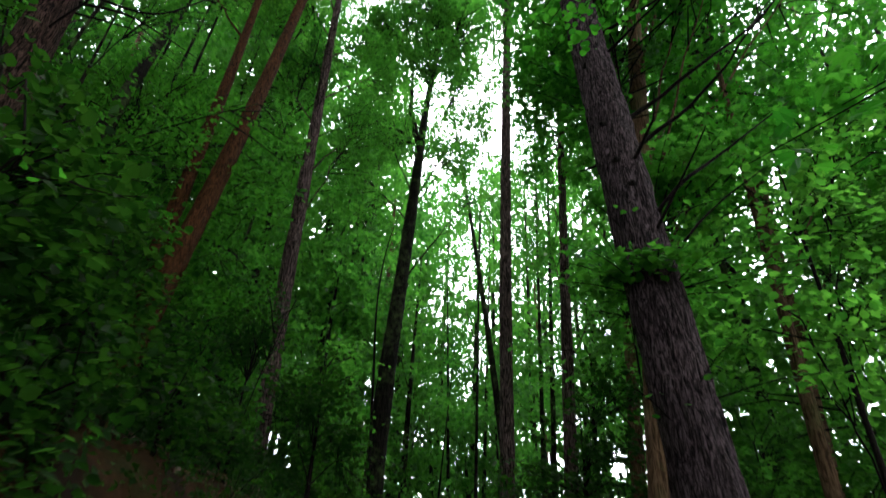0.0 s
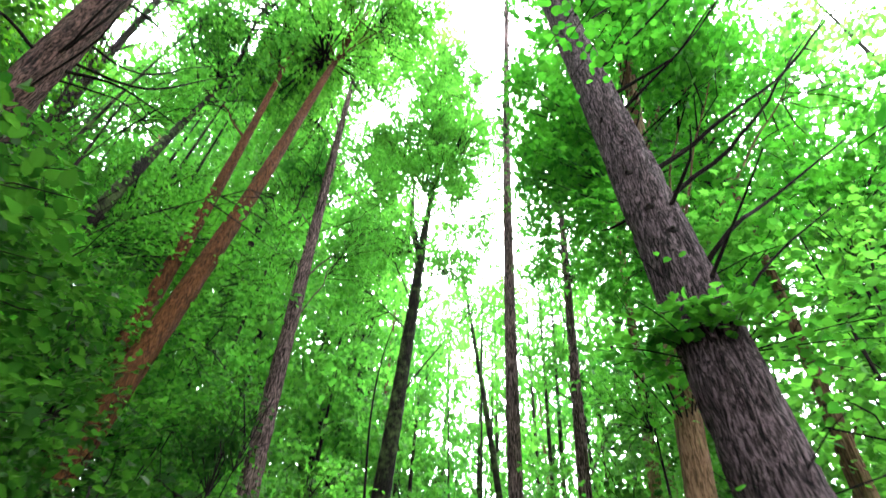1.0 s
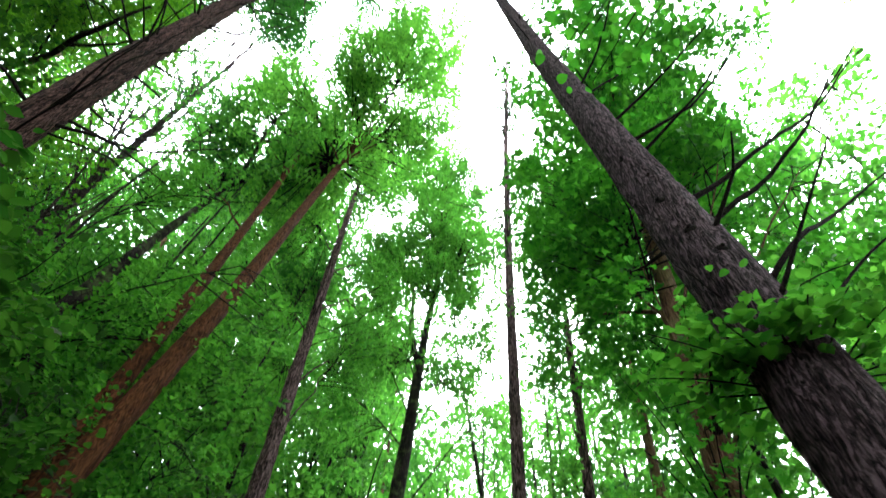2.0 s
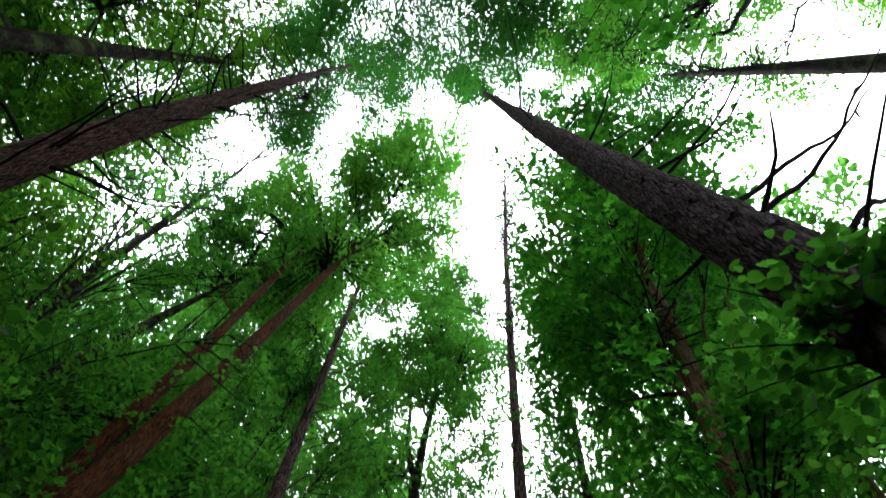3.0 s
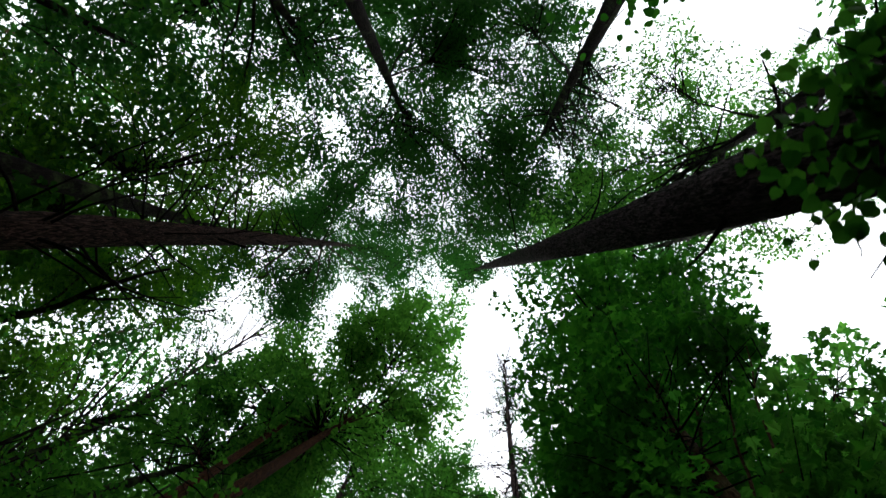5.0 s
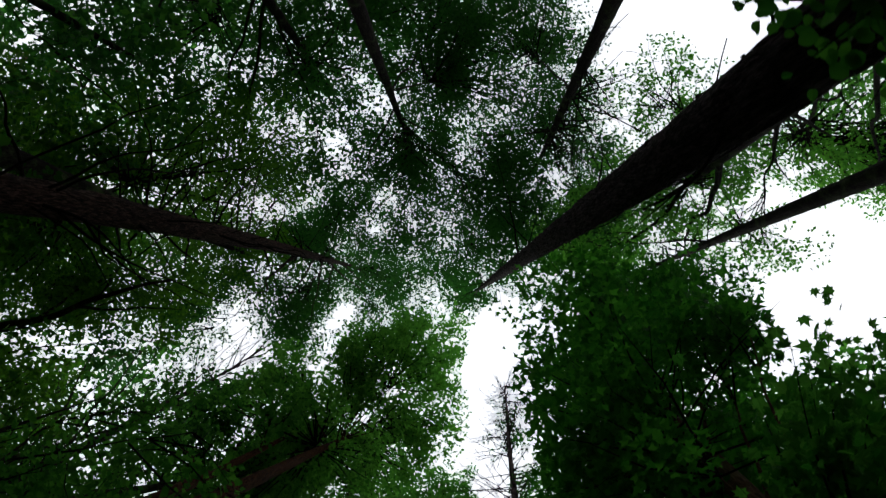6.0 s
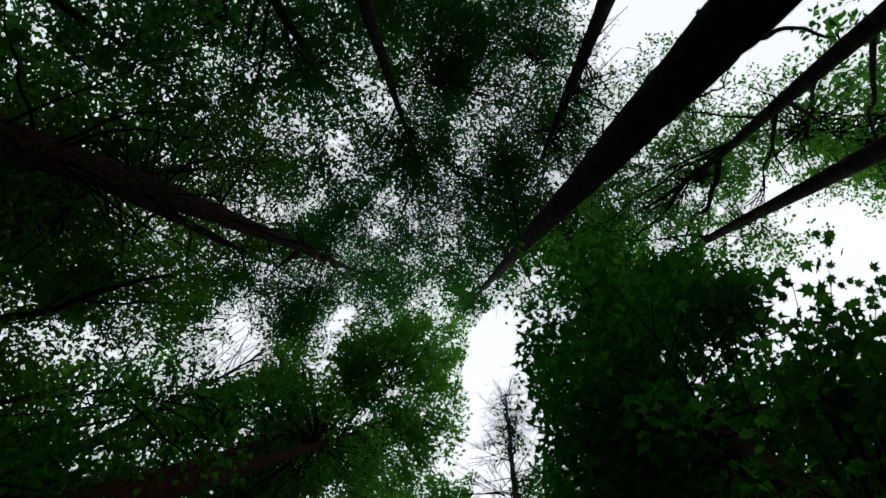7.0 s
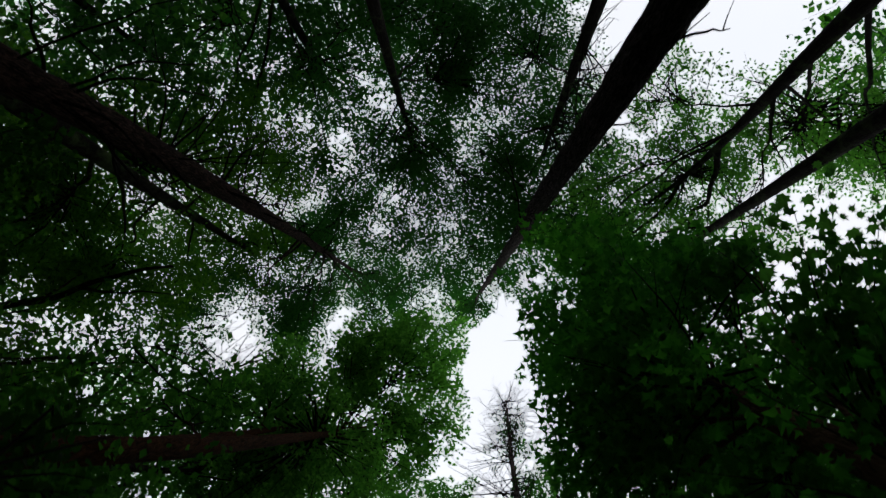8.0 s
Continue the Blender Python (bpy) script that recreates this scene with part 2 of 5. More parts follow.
def thin_spot(x, y, z, rx, ry, rz, keep):
    """A stretch of canopy with only a share of its leaves."""
    THIN_SPOTS.append((x, y, z, rx, ry, rz, keep))


def lane(eye, low, high, width, veil=0.66):
    """An open wedge between a standpoint on the path and a stretch of a trunk that no foliage hides."""
    eye, low, high = (np.array(v, float) for v in (eye, low, high))
    e1, e2 = low - eye, high - eye
    n = np.cross(e1, e2)
    LANES.append((eye, np.linalg.pinv(np.c_[e1, e2]), n / np.linalg.norm(n), width, veil))


def open_air(p, thinned=True):
    """Which of the places p may hold leaves."""
    keep = np.ones(len(p), bool)
    rag = (vnoise(p * 1.6) - 0.5) * 1.1 + (vnoise(p * 5.0) - 0.5) * 0.5
    luck = vnoise(p * 37.0 + 3.0) * 0.45 + vnoise(p * 2.7 + 9.0) * 0.55
    for x, y, z, rx, ry, rz in CLEARINGS:
        d = ((p[:, 0] - x) / rx) ** 2 + ((p[:, 1] - y) / ry) ** 2 + ((p[:, 2] - z) / rz) ** 2
        keep &= d + rag > 1
    for x, y, z, rx, ry, rz, share in THIN_SPOTS if thinned else ():
        d = ((p[:, 0] - x) / rx) ** 2 + ((p[:, 1] - y) / ry) ** 2 + ((p[:, 2] - z) / rz) ** 2
        keep &= (d + rag > 1) | (luck > 0.5 + 0.36 * (0.5 - share))
    for eye, inv, n, width, veil in LANES:
        q = p - eye
        st = q @ inv.T
        far = st.sum(1)
        inside = (st.min(1) > -0.03) & (far > 0.1) & (far < 0.985) & (np.abs(q @ n) < width * far * (1.05 + 0.7 * rag))
        keep &= ~inside | (luck > veil)
    return keep


def ground_height(x, y):
    """A level path with a cut bank on one side and a low rise on the other."""
    x, y = np.asarray(x, float), np.asarray(y, float)
    s = np.clip((-x - 0.95 - 0.12 * np.sin(y * 0.9)) / 1.3, 0, 1)
    bank = 2.15 * s * s * (3 - 2 * s)
    far = np.clip(-x - 2.2, 0, 12) * 0.52 + np.clip(-x - 14.2, 0, 60) * 0.3
    r = np.clip((x - 2.5) / 5, 0, 1)
    return bank + far + 0.5 * r * r * (3 - 2 * r) + np.clip(y - 10, 0, 60) * 0.035


def ground_surface(x, y):
    """The ground's height with its small bumps."""
    q = np.c_[np.ravel(x), np.ravel(y), np.zeros(np.size(x))]
    bumps = (vnoise(q * 1.7) - 0.5) * 0.16 + (vnoise(q * 6.1) - 0.5) * 0.06
    return ground_height(x, y) + bumps.reshape(np.shape(x))


class Tree:
    """A tree: an empty at the foot with trunk, limbs, twigs and crown under it."""
    def __init__(self, name, label, nodes, r0, bark, seed, seg=20, step=0.25, relief=0.01, group="", taper=0.85, flare=0.35, category="tree", loose=False):
        self.rng = np.random.default_rng(seed)
        self.loose = loose
        nodes = [tuple(map(float, n)) for n in nodes]
        gx, gy = nodes[0][0], nodes[0][1]
        gz = float(ground_height(gx, gy)) - 0.12
        nodes = [(gx - (nodes[1][0] - gx) * 0.0, gy, gz)] + [n for n in nodes if n[2] > gz + 0.3]
        self.base = np.array((gx, gy, gz))
        self.path = curve(nodes, step)
        self.top = nodes[-1][2]
        z = self.path[:, 2]
        rel = np.clip((z - gz) / (self.top - gz), 0, 1)
        self.rad = r0 * (0.06 + 0.94 * (1 - rel) ** taper) * (1 + flare * np.exp(-(z - gz) / 0.45))
        self.bark = bark
        self.ob = new(name)
        self.ob.location = self.base
        tagged(self.ob, label, category, group)
        a = np.linspace(0, 2 * np.pi, seg, endpoint=False)
        rr = np.repeat(self.rad[:, None], seg, 1)
        if relief:
            aa, zz = np.meshgrid(a, z)
            k = 0.9 / max(relief, 0.004) / 4
            warp = vnoise(np.c_[np.cos(aa).ravel() * 3, np.sin(aa).ravel() * 3, zz.ravel() * 0.9 + seed]) * 0.06
            rs = max(r0, 0.05)
            p = np.c_[(np.cos(aa).ravel() * rs + warp) * k, (np.sin(aa).ravel() * rs + warp) * k, zz.ravel() * k * 0.16 + seed * 7]
            n1 = 1 - np.abs(2 * vnoise(p) - 1)
            n2 = 1 - np.abs(2 * vnoise(p * 2.3 + 11) - 1)
            big = vnoise(np.c_[np.cos(aa).ravel() * 1.2, np.sin(aa).ravel() * 1.2, zz.ravel() * 0.7 + seed * 3]) - 0.5
            d = -relief * 1.5 * np.clip((n1 - 0.62) / 0.3, 0, 1) + relief * 0.5 * (n2 - 0.5) + big * rs * 0.12
            rr = rr + d.reshape(rr.shape) * np.clip(self.rad / r0, 0.15, 1)[:, None]
        v, p = tube(self.path, rr, seg)
        self.trunk = part("trunk", fill_mesh("trunk", v - self.base, p, True), bark, self.ob)
        self.twigs = Sticks()
        self.leaf_pos, self.leaf_out, self.leaf_face = [], [], []

    def at(self, z):
        return np.array([np.interp(z, self.path[:, 2], self.path[:, k]) for k in range(3)]), float(np.interp(z, self.path[:, 2], self.rad))

    def limb(self, pts, r1, r2, name="limb", material=None, seg=8, step=0.12, label=""):
        c = curve(pts, step)
        w = np.linspace(0, 1, len(c))
        wob = (vnoise(np.c_[w * 7, np.full((len(c), 2), float(self.rng.uniform(0, 99)))]) - 0.5) * 2
        c = c + np.c_[wob, -wob[::-1], wob * 0.6] * (np.linalg.norm(c[-1] - c[0]) * 0.025 * np.sin(np.pi * w))[:, None]
        v, p = tube(c - self.base, r1 + (r2 - r1) * w ** 0.8, seg)
        part(name, fill_mesh(name, v, p, True), material or self.bark, self.ob, label)
        return c

    def stick(self, pts, r1, r2, seg=4):
        c = curve(pts, 0.35)
        self.twigs.add(c - self.base, np.linspace(r1, r2, len(c)), seg)

    def mass(self, x, y, z, rx, ry, rz, lai=2.0, size=0.1, per=26, clump=0.31, limb=True, twig=0.42, shell=0.45):
        """A leafy mass of the crown: a limb into it, shoots off the limb, and sprays of leaves at the shoots' ends."""
        rng = self.rng
        c = np.array((x, y, z))
        h = math.hypot(x - self.at(z)[0][0], y - self.at(z)[0][1])
        z0 = np.clip(z - 0.55 * h - 0.5 * rz - rng.uniform(-0.4, 2.2), self.base[2] + 0.25 * (self.top - self.base[2]), self.base[2] + 0.97 * (self.top - self.base[2]))
        s, r = self.at(z0)
        mid = (s + c) / 2 + np.array((0, 0, 0.12 * h + 0.1))
        stem = curve([s, mid, c + np.array((0, 0, rz * 0.35))], 0.2)
        count = int(lai * math.pi * rx * ry / (0.46 * size * size))
        groups = max(4, count // per)
        tries = int(groups * (1.16 if self.loose else 1.42))
        d = rng.normal(0, 1, (tries, 3))
        d /= np.linalg.norm(d, axis=1)[:, None]
        d *= (rng.uniform(0, 1, tries) ** shell)[:, None]
        d *= 1 + 0.26 * (rng.uniform(0, 1, tries)[:, None] > 0.86)
        d *= (0.62 + 0.8 * vnoise(d / (np.linalg.norm(d, axis=1)[:, None] + 1e-6) * 1.9 + c))[:, None]
        g = c + d * np.array((rx, ry, rz))
        flat = g * np.array((1, 1, 0.4))
        field = 0.5 * vnoise(flat * 0.95) + 0.5 * vnoise(flat * 2.3 + 5.0)
        g = g[open_air(g, False) & (field > np.quantile(field, 0.12 if self.loose else 0.3))]
        if len(g) < 0.35 * groups:
            return
        if limb and h > 0.25:
            self.limb([s, mid, c + np.array((0, 0, rz * 0.35))], min(r * 0.35, 0.014 + 0.011 * h), 0.007, seg=6, step=0.25)
        near = np.argmin(np.linalg.norm(stem[None] - g[:, None] + np.array((0, 0, 0.3)), axis=2), axis=1)
        near = np.clip(near - rng.integers(0, 4, len(g)), int(0.45 * len(stem)), len(stem) - 1)
        a = stem[near]
        way = g - a
        reach = np.linalg.norm(way, axis=1)
        way = way / (reach[:, None] + 1e-6) + rng.normal(0, 0.45, way.shape)
        way[:, 2] *= 0.35
        way /= np.linalg.norm(way, axis=1)[:, None] + 1e-6
        nrm = rng.normal(0, 0.28, way.shape) + np.array((0, 0, 1.0))
        nrm -= way * (nrm * way).sum(1)[:, None]
        nrm /= np.linalg.norm(nrm, axis=1)[:, None]
        side = np.cross(way, nrm)
        ln = clump * (1.3 if self.loose else 1.0) * rng.uniform(0.7, 1.5, len(g))
        for k in range(len(g)):
            if rng.uniform() > (0.4 * twig if self.loose else twig):
                continue
            q, m = g[k], (a[k] + g[k]) / 2 + rng.normal(0, 0.08, 3) + np.array((0, 0, 0.10))
            tip = q + way[k] * ln[k]
            w = (0.006 + 0.007 * reach[k]) * (1 + 0.3 * min(max((z - 9) / 8, 0), 1))
            if reach[k] > 0.3:
                self.twigs.add(np.array([a[k], m, q, tip]) - self.base, (w, 0.8 * w, 0.005, 0.002), 3)
            else:
                self.twigs.add(np.array([a[k], q, tip]) - self.base, (0.006, 0.004, 0.002), 3)
        j = np.repeat(np.arange(len(g)), per)
        n = len(j)
        u = rng.uniform(-0.7, 1.0, n)
        v = rng.uniform(-1, 1, n) * (0.62 - 0.35 * np.abs(u))
        p = g[j] + (way[j] * u[:, None] + side[j] * v[:, None]) * ln[j][:, None] + nrm[j] * rng.normal(0, 0.05, n)[:, None]
        p[:, 2] -= 0.12 * np.abs(v) * ln[j]
        keep = open_air(p)
        self.leaf_pos.append(p[keep])
        self.leaf_out.append((way[j] * 0.5 + side[j] * np.sign(v)[:, None] + np.array((0, 0, -0.15)))[keep])
        self.leaf_face.append(nrm[j][keep])

    def finish(self, material, shape="ovate", size=0.1, tilt=0.35, label="", twig_material=None):
        if self.twigs.n:
            tagged(part("fine_twig", self.twigs.mesh("fine_twig"), twig_material or BARK_TWIG, self.ob), kind="stuff")
        if self.leaf_pos:
            p, o, f = np.vstack(self.leaf_pos), np.vstack(self.leaf_out), np.vstack(self.leaf_face)
            part("crown", leaf_cloud("crown", p - self.base, size, shape, self.rng, tilt, o, f), material, self.ob, label)
        return self.ob


# ---- the canopy's gaps ----
clearing(0.6, 7.2, 22, 0.68, 1.9, 9)
clearing(0.7, 9.3, 22, 0.75, 1.2, 9)
clearing(-4.6, 5.7, 22, 0.45, 0.32, 5)
clearing(-7.9, 5.7, 22, 0.42, 0.32, 5)
clearing(-11.0, 6.6, 17, 1.2, 0.9, 5)
clearing(-2.5, 12.3, 19, 0.8, 0.7, 3)
clearing(8.8, 4.6, 16, 2.6, 0.75, 7)
clearing(7.0, -2.4, 18, 1.7, 1.2, 6)
clearing(8.8, 2.9, 16.5, 1.9, 1.1, 4)
clearing(2.3, 4.1, 20, 0.6, 0.4, 4)
clearing(4.3, 3.95, 7.5, 1.5, 0.75, 4.5)
for x, y, rx, ry, keep in [(-11.9, -0.7, 1.5, 0.6, 0.45), (-10.4, -0.1, 1.3, 0.6, 0.40), (-8.1, 1.2, 1.1, 0.8, 0.45), (-3.9, -2.5, 0.9, 1.0, 0.50),
                           (-2.9, -1.5, 0.6, 0.5, 0.55), (-5.8, -0.2, 0.8, 0.9, 0.40), (-4.6, 0.5, 0.8, 0.8, 0.45), (-2.8, 2.1, 1.1, 0.9, 0.40),
                           (-0.1, -0.3, 0.9, 0.7, 0.50), (-1.3, -3.7, 0.7, 0.7, 0.55), (1.2, -2.5, 1.1, 1.1, 0.55), (-3.6, 5.6, 1.0, 0.7, 0.40),
                           (-1.7, 4.8, 1.3, 0.7, 0.45), (-14.9, 7.3, 1.6, 0.7, 0.35), (-13.0, 9.0, 1.4, 0.8, 0.45),
                           (-6.5, 10.7, 1.2, 0.7, 0.60), (-14.8, -2.0, 1.4, 0.5, 0.60), (-10.0, -3.5, 1.4, 0.7, 0.62)]:
    thin_spot(x, y, 20.5, rx, ry, 4.5, keep)
for x, y, z, rx, ry, rz, keep in [(-9.5, 7.6, 18.3, 1.8, 0.8, 2.6, 0.05), (-7.3, 6.8, 18.5, 1.0, 0.7, 2.6, 0.4), (-11.2, 8.8, 18.5, 1.5, 0.9, 2.6, 0.1),
                                  (-13.2, 7.7, 18.5, 1.6, 0.8, 2.6, 0.15), (-2.7, 11.9, 18.6, 1.1, 0.7, 2.5, 0.02)]:
    thin_spot(x, y, z, rx, ry, rz, keep)
STAND = (0.0, 0.9, 1.46)
lane(STAND, (-4.13, 12.49, 4.5), (-4.31, 12.39, 21.0), 0.34)
lane(STAND, (-3.69, 6.35, 3.7), (-3.52, 8.4, 15.0), 0.17, 0.51)
lane(STAND, (-3.9, 6.6, 4.0), (-4.6, 8.1, 13.5), 0.14, 0.50)
lane(STAND, (-8.3, 16.2, 8.0), (-7.9, 16.5, 19.0), 0.17)
lane(STAND, (-6.15, 7.3, 8.0), (-7.2, 9.8, 16.9), 0.17, 0.6)
lane(STAND, (-7.2, 9.8, 16.9), (-6.9, 9.24, 21.0), 0.2, 0.6)
lane(STAND, (-1.9, 15.7, 4.0), (-1.3, 15.8, 16.5), 0.33)
lane(STAND, (2.3, 6.6, 2.5), (2.55, 6.53, 5.2), 0.24)
lane(STAND, (2.75, 6.45, 7.5), (3.15, 6.35, 11.8), 0.2, 0.62)
lane(STAND, (2.7, 12.8, 4.0), (3.1, 12.75, 14.0), 0.2)
UNDER = (-0.12, 2.75, 1.5)
lane(UNDER, (-6.7, 8.5, 12.4), (-7.2, 9.8, 16.9), 0.24, 0.64)
lane(UNDER, (-7.2, 9.8, 16.9), (-6.9, 9.24, 21.0), 0.22, 0.62)
lane(UNDER, (-11.0, 5.63, 14.15), (-9.61, 5.24, 14.55), 0.3, 0.6)
lane(UNDER, (-9.8, 5.3, 14.5), (-8.0, 4.5, 15.4), 0.22, 0.6)
lane(UNDER, (-6.75, 2.55, 8.5), (-7.1, 3.45, 18.0), 0.22, 0.6)
lane(UNDER, (0.95, 12.1, 8.0), (1.55, 9.9, 29.0), 0.75, 0.7)
lane((-0.14, 4.8, 1.5), (1.2, 10.9, 18.0), (1.6, 9.5, 31.0), 0.7, 0.72)
lane(UNDER, (-10.9, 9.4, 14.5), (-8.3, 6.7, 22.5), 1.1, 0.53)
lane(UNDER, (-14.4, 8.6, 17.5), (-12.6, 7.2, 19.5), 0.8, 0.55)
clearing(-3.4, 15.3, 24.5, 1.5, 1.2, 2.5)
clearing(-2.7, 12.0, 19.0, 1.2, 0.8, 3.0)
BEYOND = (-0.15, 5.1, 1.5)
lane(BEYOND, (7.2, 6.1, 13.0), (7.4, 3.8, 13.0), 1.2, 0.62)
lane(STAND, (4.6, 7.3, 2.4), (4.85, 7.42, 8.0), 0.14)
lane(STAND, (6.8, 10.6, 3.0), (7.2, 10.3, 9.0), 0.2)

# ---- ground ----
def make_ground():
    near = np.arange(-14, 14.01, 0.3)
    xs = np.concatenate([-np.geomspace(1500, 15, 26), near, np.geomspace(15, 1500, 26)])
    ys = np.concatenate([-np.geomspace(1500, 9, 24), np.arange(-8, 30, 0.32), np.geomspace(30.5, 1500, 26)])
    gx, gy = np.meshgrid(xs, ys)
    z = ground_surface(gx, gy)
    nx, ny = len(xs), len(ys)
    i = np.arange(ny - 1)[:, None] * nx
    j = np.arange(nx - 1)[None]
    quads = np.stack([i + j, i + j + 1, i + nx + j + 1, i + nx + j], -1).reshape(-1, 4)
    me = fill_mesh("ground", np.c_[gx.ravel(), gy.ravel(), z.ravel()], [quads], True)
    m = bpy.data.materials.new("forest_soil")
    m.use_nodes = True
    nt = m.node_tree
    b = nt.nodes["Principled BSDF"]
    co = nt.nodes.new("ShaderNodeTexCoord")
    n1 = node(nt, "ShaderNodeTexNoise", Scale=1.1, Detail=5.0, Roughness=0.6)
    n2 = node(nt, "ShaderNodeTexNoise", Scale=24.0, Detail=4.0, Roughness=0.7)
    for n in (n1, n2):
        nt.links.new(co.outputs["Object"], n.inputs["Vector"])
    r1 = ramp(nt, [(0.35, (0.010, 0.006, 0.004)), (0.52, (0.028, 0.014, 0.007)), (0.66, (0.012, 0.018, 0.005))])
    r2 = ramp(nt, [(0.3, (0.4, 0.4, 0.4)), (0.7, (1.5, 1.4, 1.25))])
    nt.links.new(n1.outputs["Fac"], r1.inputs[0])
    nt.links.new(n2.outputs["Fac"], r2.inputs[0])
    mx = nt.nodes.new("ShaderNodeMix")
    mx.data_type, mx.blend_type = "RGBA", "MULTIPLY"
    mx.inputs[0].default_value = 0.8
    nt.links.new(r1.outputs[0], mx.inputs[6])
    nt.links.new(r2.outputs[0], mx.inputs[7])
    nt.links.new(mx.outputs[2], b.inputs["Base Color"])
    b.inputs["Roughness"].default_value = 0.95
    b.inputs["Specular IOR Level"].default_value = 0.05
    bp = node(nt, "ShaderNodeBump", Strength=0.7, Distance=0.05)
    nt.links.new(n2.outputs["Fac"], bp.inputs["Height"])
    nt.links.new(bp.outputs[0], b.inputs["Normal"])
    me.materials.append(m)
    tagged(new("ground", me), "brown forest soil with leaf litter and a steep bank", "ground", "", "structure")


make_ground()

# ---- the near furrowed tree and its dead branches ----
tall = Tree("tree", "tall straight tree with furrowed grey-brown bark and dead side branches",
            [(1.42, 2.98, 0), (1.39, 3.07, 1), (1.22, 3.43, 5), (0.96, 3.8, 10), (0.62, 4.33, 18), (0.33, 4.8, 25), (0.3, 5.2, 29.5)],
            0.19, BARK_GREY, 3, seg=64, step=0.055, relief=0.013, taper=0.72)
tall.mass(0.0, 5.05, 28.1, 1.0, 0.9, 1.7, 4.6, 0.1, clump=0.26, limb=False, twig=0.9)
rngA = np.random.default_rng(31)
for k in range(34):
    z0 = rngA.uniform(9, 29)
    s, r = tall.at(z0)
    a = rngA.uniform(0, 2 * np.pi)
    ln = rngA.uniform(0.5, 1.7) * (1 if z0 > 14 else 0.7)
    d = np.array((math.cos(a), math.sin(a), rngA.uniform(0.0, 0.35)))
    tall.stick([s + d * r * 0.7, s + d * ln * 0.5 + (0, 0, 0.03), s + d * ln + rngA.normal(0, 0.08, 3)], 0.012, 0.003)
# dead branches: foot height, tip, thickness
def dead_branch(tree, z0, tips, r1, fork=None):
    s, r = tree.at(z0)
    first = np.array(tips[0]) - s
    first[2] = 0
    first /= np.linalg.norm(first) + 1e-6
    c = tree.limb([s + first * r * 0.6, *[np.array(t) for t in tips]], r1, 0.004, "branch", BARK_TWIG, 7)
    if fork is not None:
        k = int(len(c) * 0.72)
        tree.limb([c[k], (c[k] + np.array(fork)) / 2 + (0, 0, 0.02), np.array(fork)], r1 * 0.45, 0.003, "branch", BARK_TWIG, 6)
    return c


dead_branch(tall, 6.25, [(1.65, 3.10, 6.5), (2.16, 2.58, 6.8)], 0.017)
dead_branch(tall, 5.80, [(1.76, 3.20, 6.0), (2.05, 3.02, 6.32), (2.23, 2.88, 6.55)], 0.019, (2.22, 2.66, 6.42))
dead_branch(tall, 5.45, [(1.63, 3.02, 5.65), (1.69, 2.76, 5.60), (1.72, 2.53, 5.50)], 0.016)
dead_branch(tall, 4.65, [(1.95, 3.15, 5.06), (2.30, 3.00, 5.35), (2.91, 2.66, 5.95)], 0.022, (2.74, 2.98, 5.72))
dead_branch(tall, 4.30, [(1.84, 3.04, 4.66), (2.14, 2.74, 4.98), (2.35, 2.45, 5.20)], 0.021, (2.42, 2.70, 5.40))
dead_branch(tall, 4.10, [(1.38, 2.96, 4.28), (1.33, 2.74, 4.33)], 0.018)
dead_branch(tall, 3.60, [(1.52, 3.07, 3.79), (1.86, 3.07, 4.08), (2.40, 2.95, 4.50)], 0.019)
dead_branch(tall, 3.45, [(1.48, 2.89, 3.75), (1.51, 2.55, 3.85)], 0.015)
dead_branch(tall, 3.25, [(1.70, 3.10, 3.60), (2.05, 2.95, 3.86)], 0.015)
dead_branch(tall, 4.35, [(1.10, 3.68, 4.41), (1.04, 3.76, 4.46)], 0.018)
dead_branch(tall, 12.0, [(0.76, 3.10, 12.25), (0.48, 1.90, 12.65)], 0.02)
dead_branch(tall, 11.6, [(1.06, 3.50, 11.85), (1.26, 2.95, 12.15)], 0.016)
dead_branch(tall, 11.3, [(1.36, 3.60, 11.55), (1.81, 3.30, 11.85)], 0.017)
dead_branch(tall, 8.8, [(1.36, 3.40, 9.05), (1.76, 3.00, 9.45)], 0.016)
dead_branch(tall, 7.4, [(1.36, 3.10, 7.75), (1.44, 2.58, 8.05)], 0.016)
dead_branch(tall, 7.3, [(1.51, 3.45, 7.55), (1.96, 3.30, 7.95)], 0.016)
tall.finish(LEAF_HIGH, "ovate", 0.1)

# ---- trees round the path ----
t_b = Tree("tree", "tall tree with reddish-grey furrowed bark and many thin dead branches",
           [(-4.03, 3.65, 2), (-4.12, 3.59, 8), (-4.3, 3.68, 15), (-4.53, 3.83, 22), (-4.5, 4.0, 27)], 0.205, BARK_RUST, 5, seg=44, step=0.09, relief=0.014, loose=True)
rng = np.random.default_rng(51)
for k in range(48):
    z0 = rng.uniform(5.5, 19)
    s, r = t_b.at(z0)
    a = rng.uniform(-2.6, 0.9) if k % 4 else rng.uniform(0, 6.28)
    ln = rng.uniform(0.7, 2.2)
    d = np.array((math.cos(a), math.sin(a), rng.uniform(0.0, 0.45)))
    t_b.limb([s + d * r * 0.6, s + d * ln * 0.5 + rng.normal(0, 0.05, 3), s + d * ln + rng.normal(0, 0.12, 3)], rng.uniform(0.012, 0.022), 0.003, "branch", BARK_TWIG, 6)
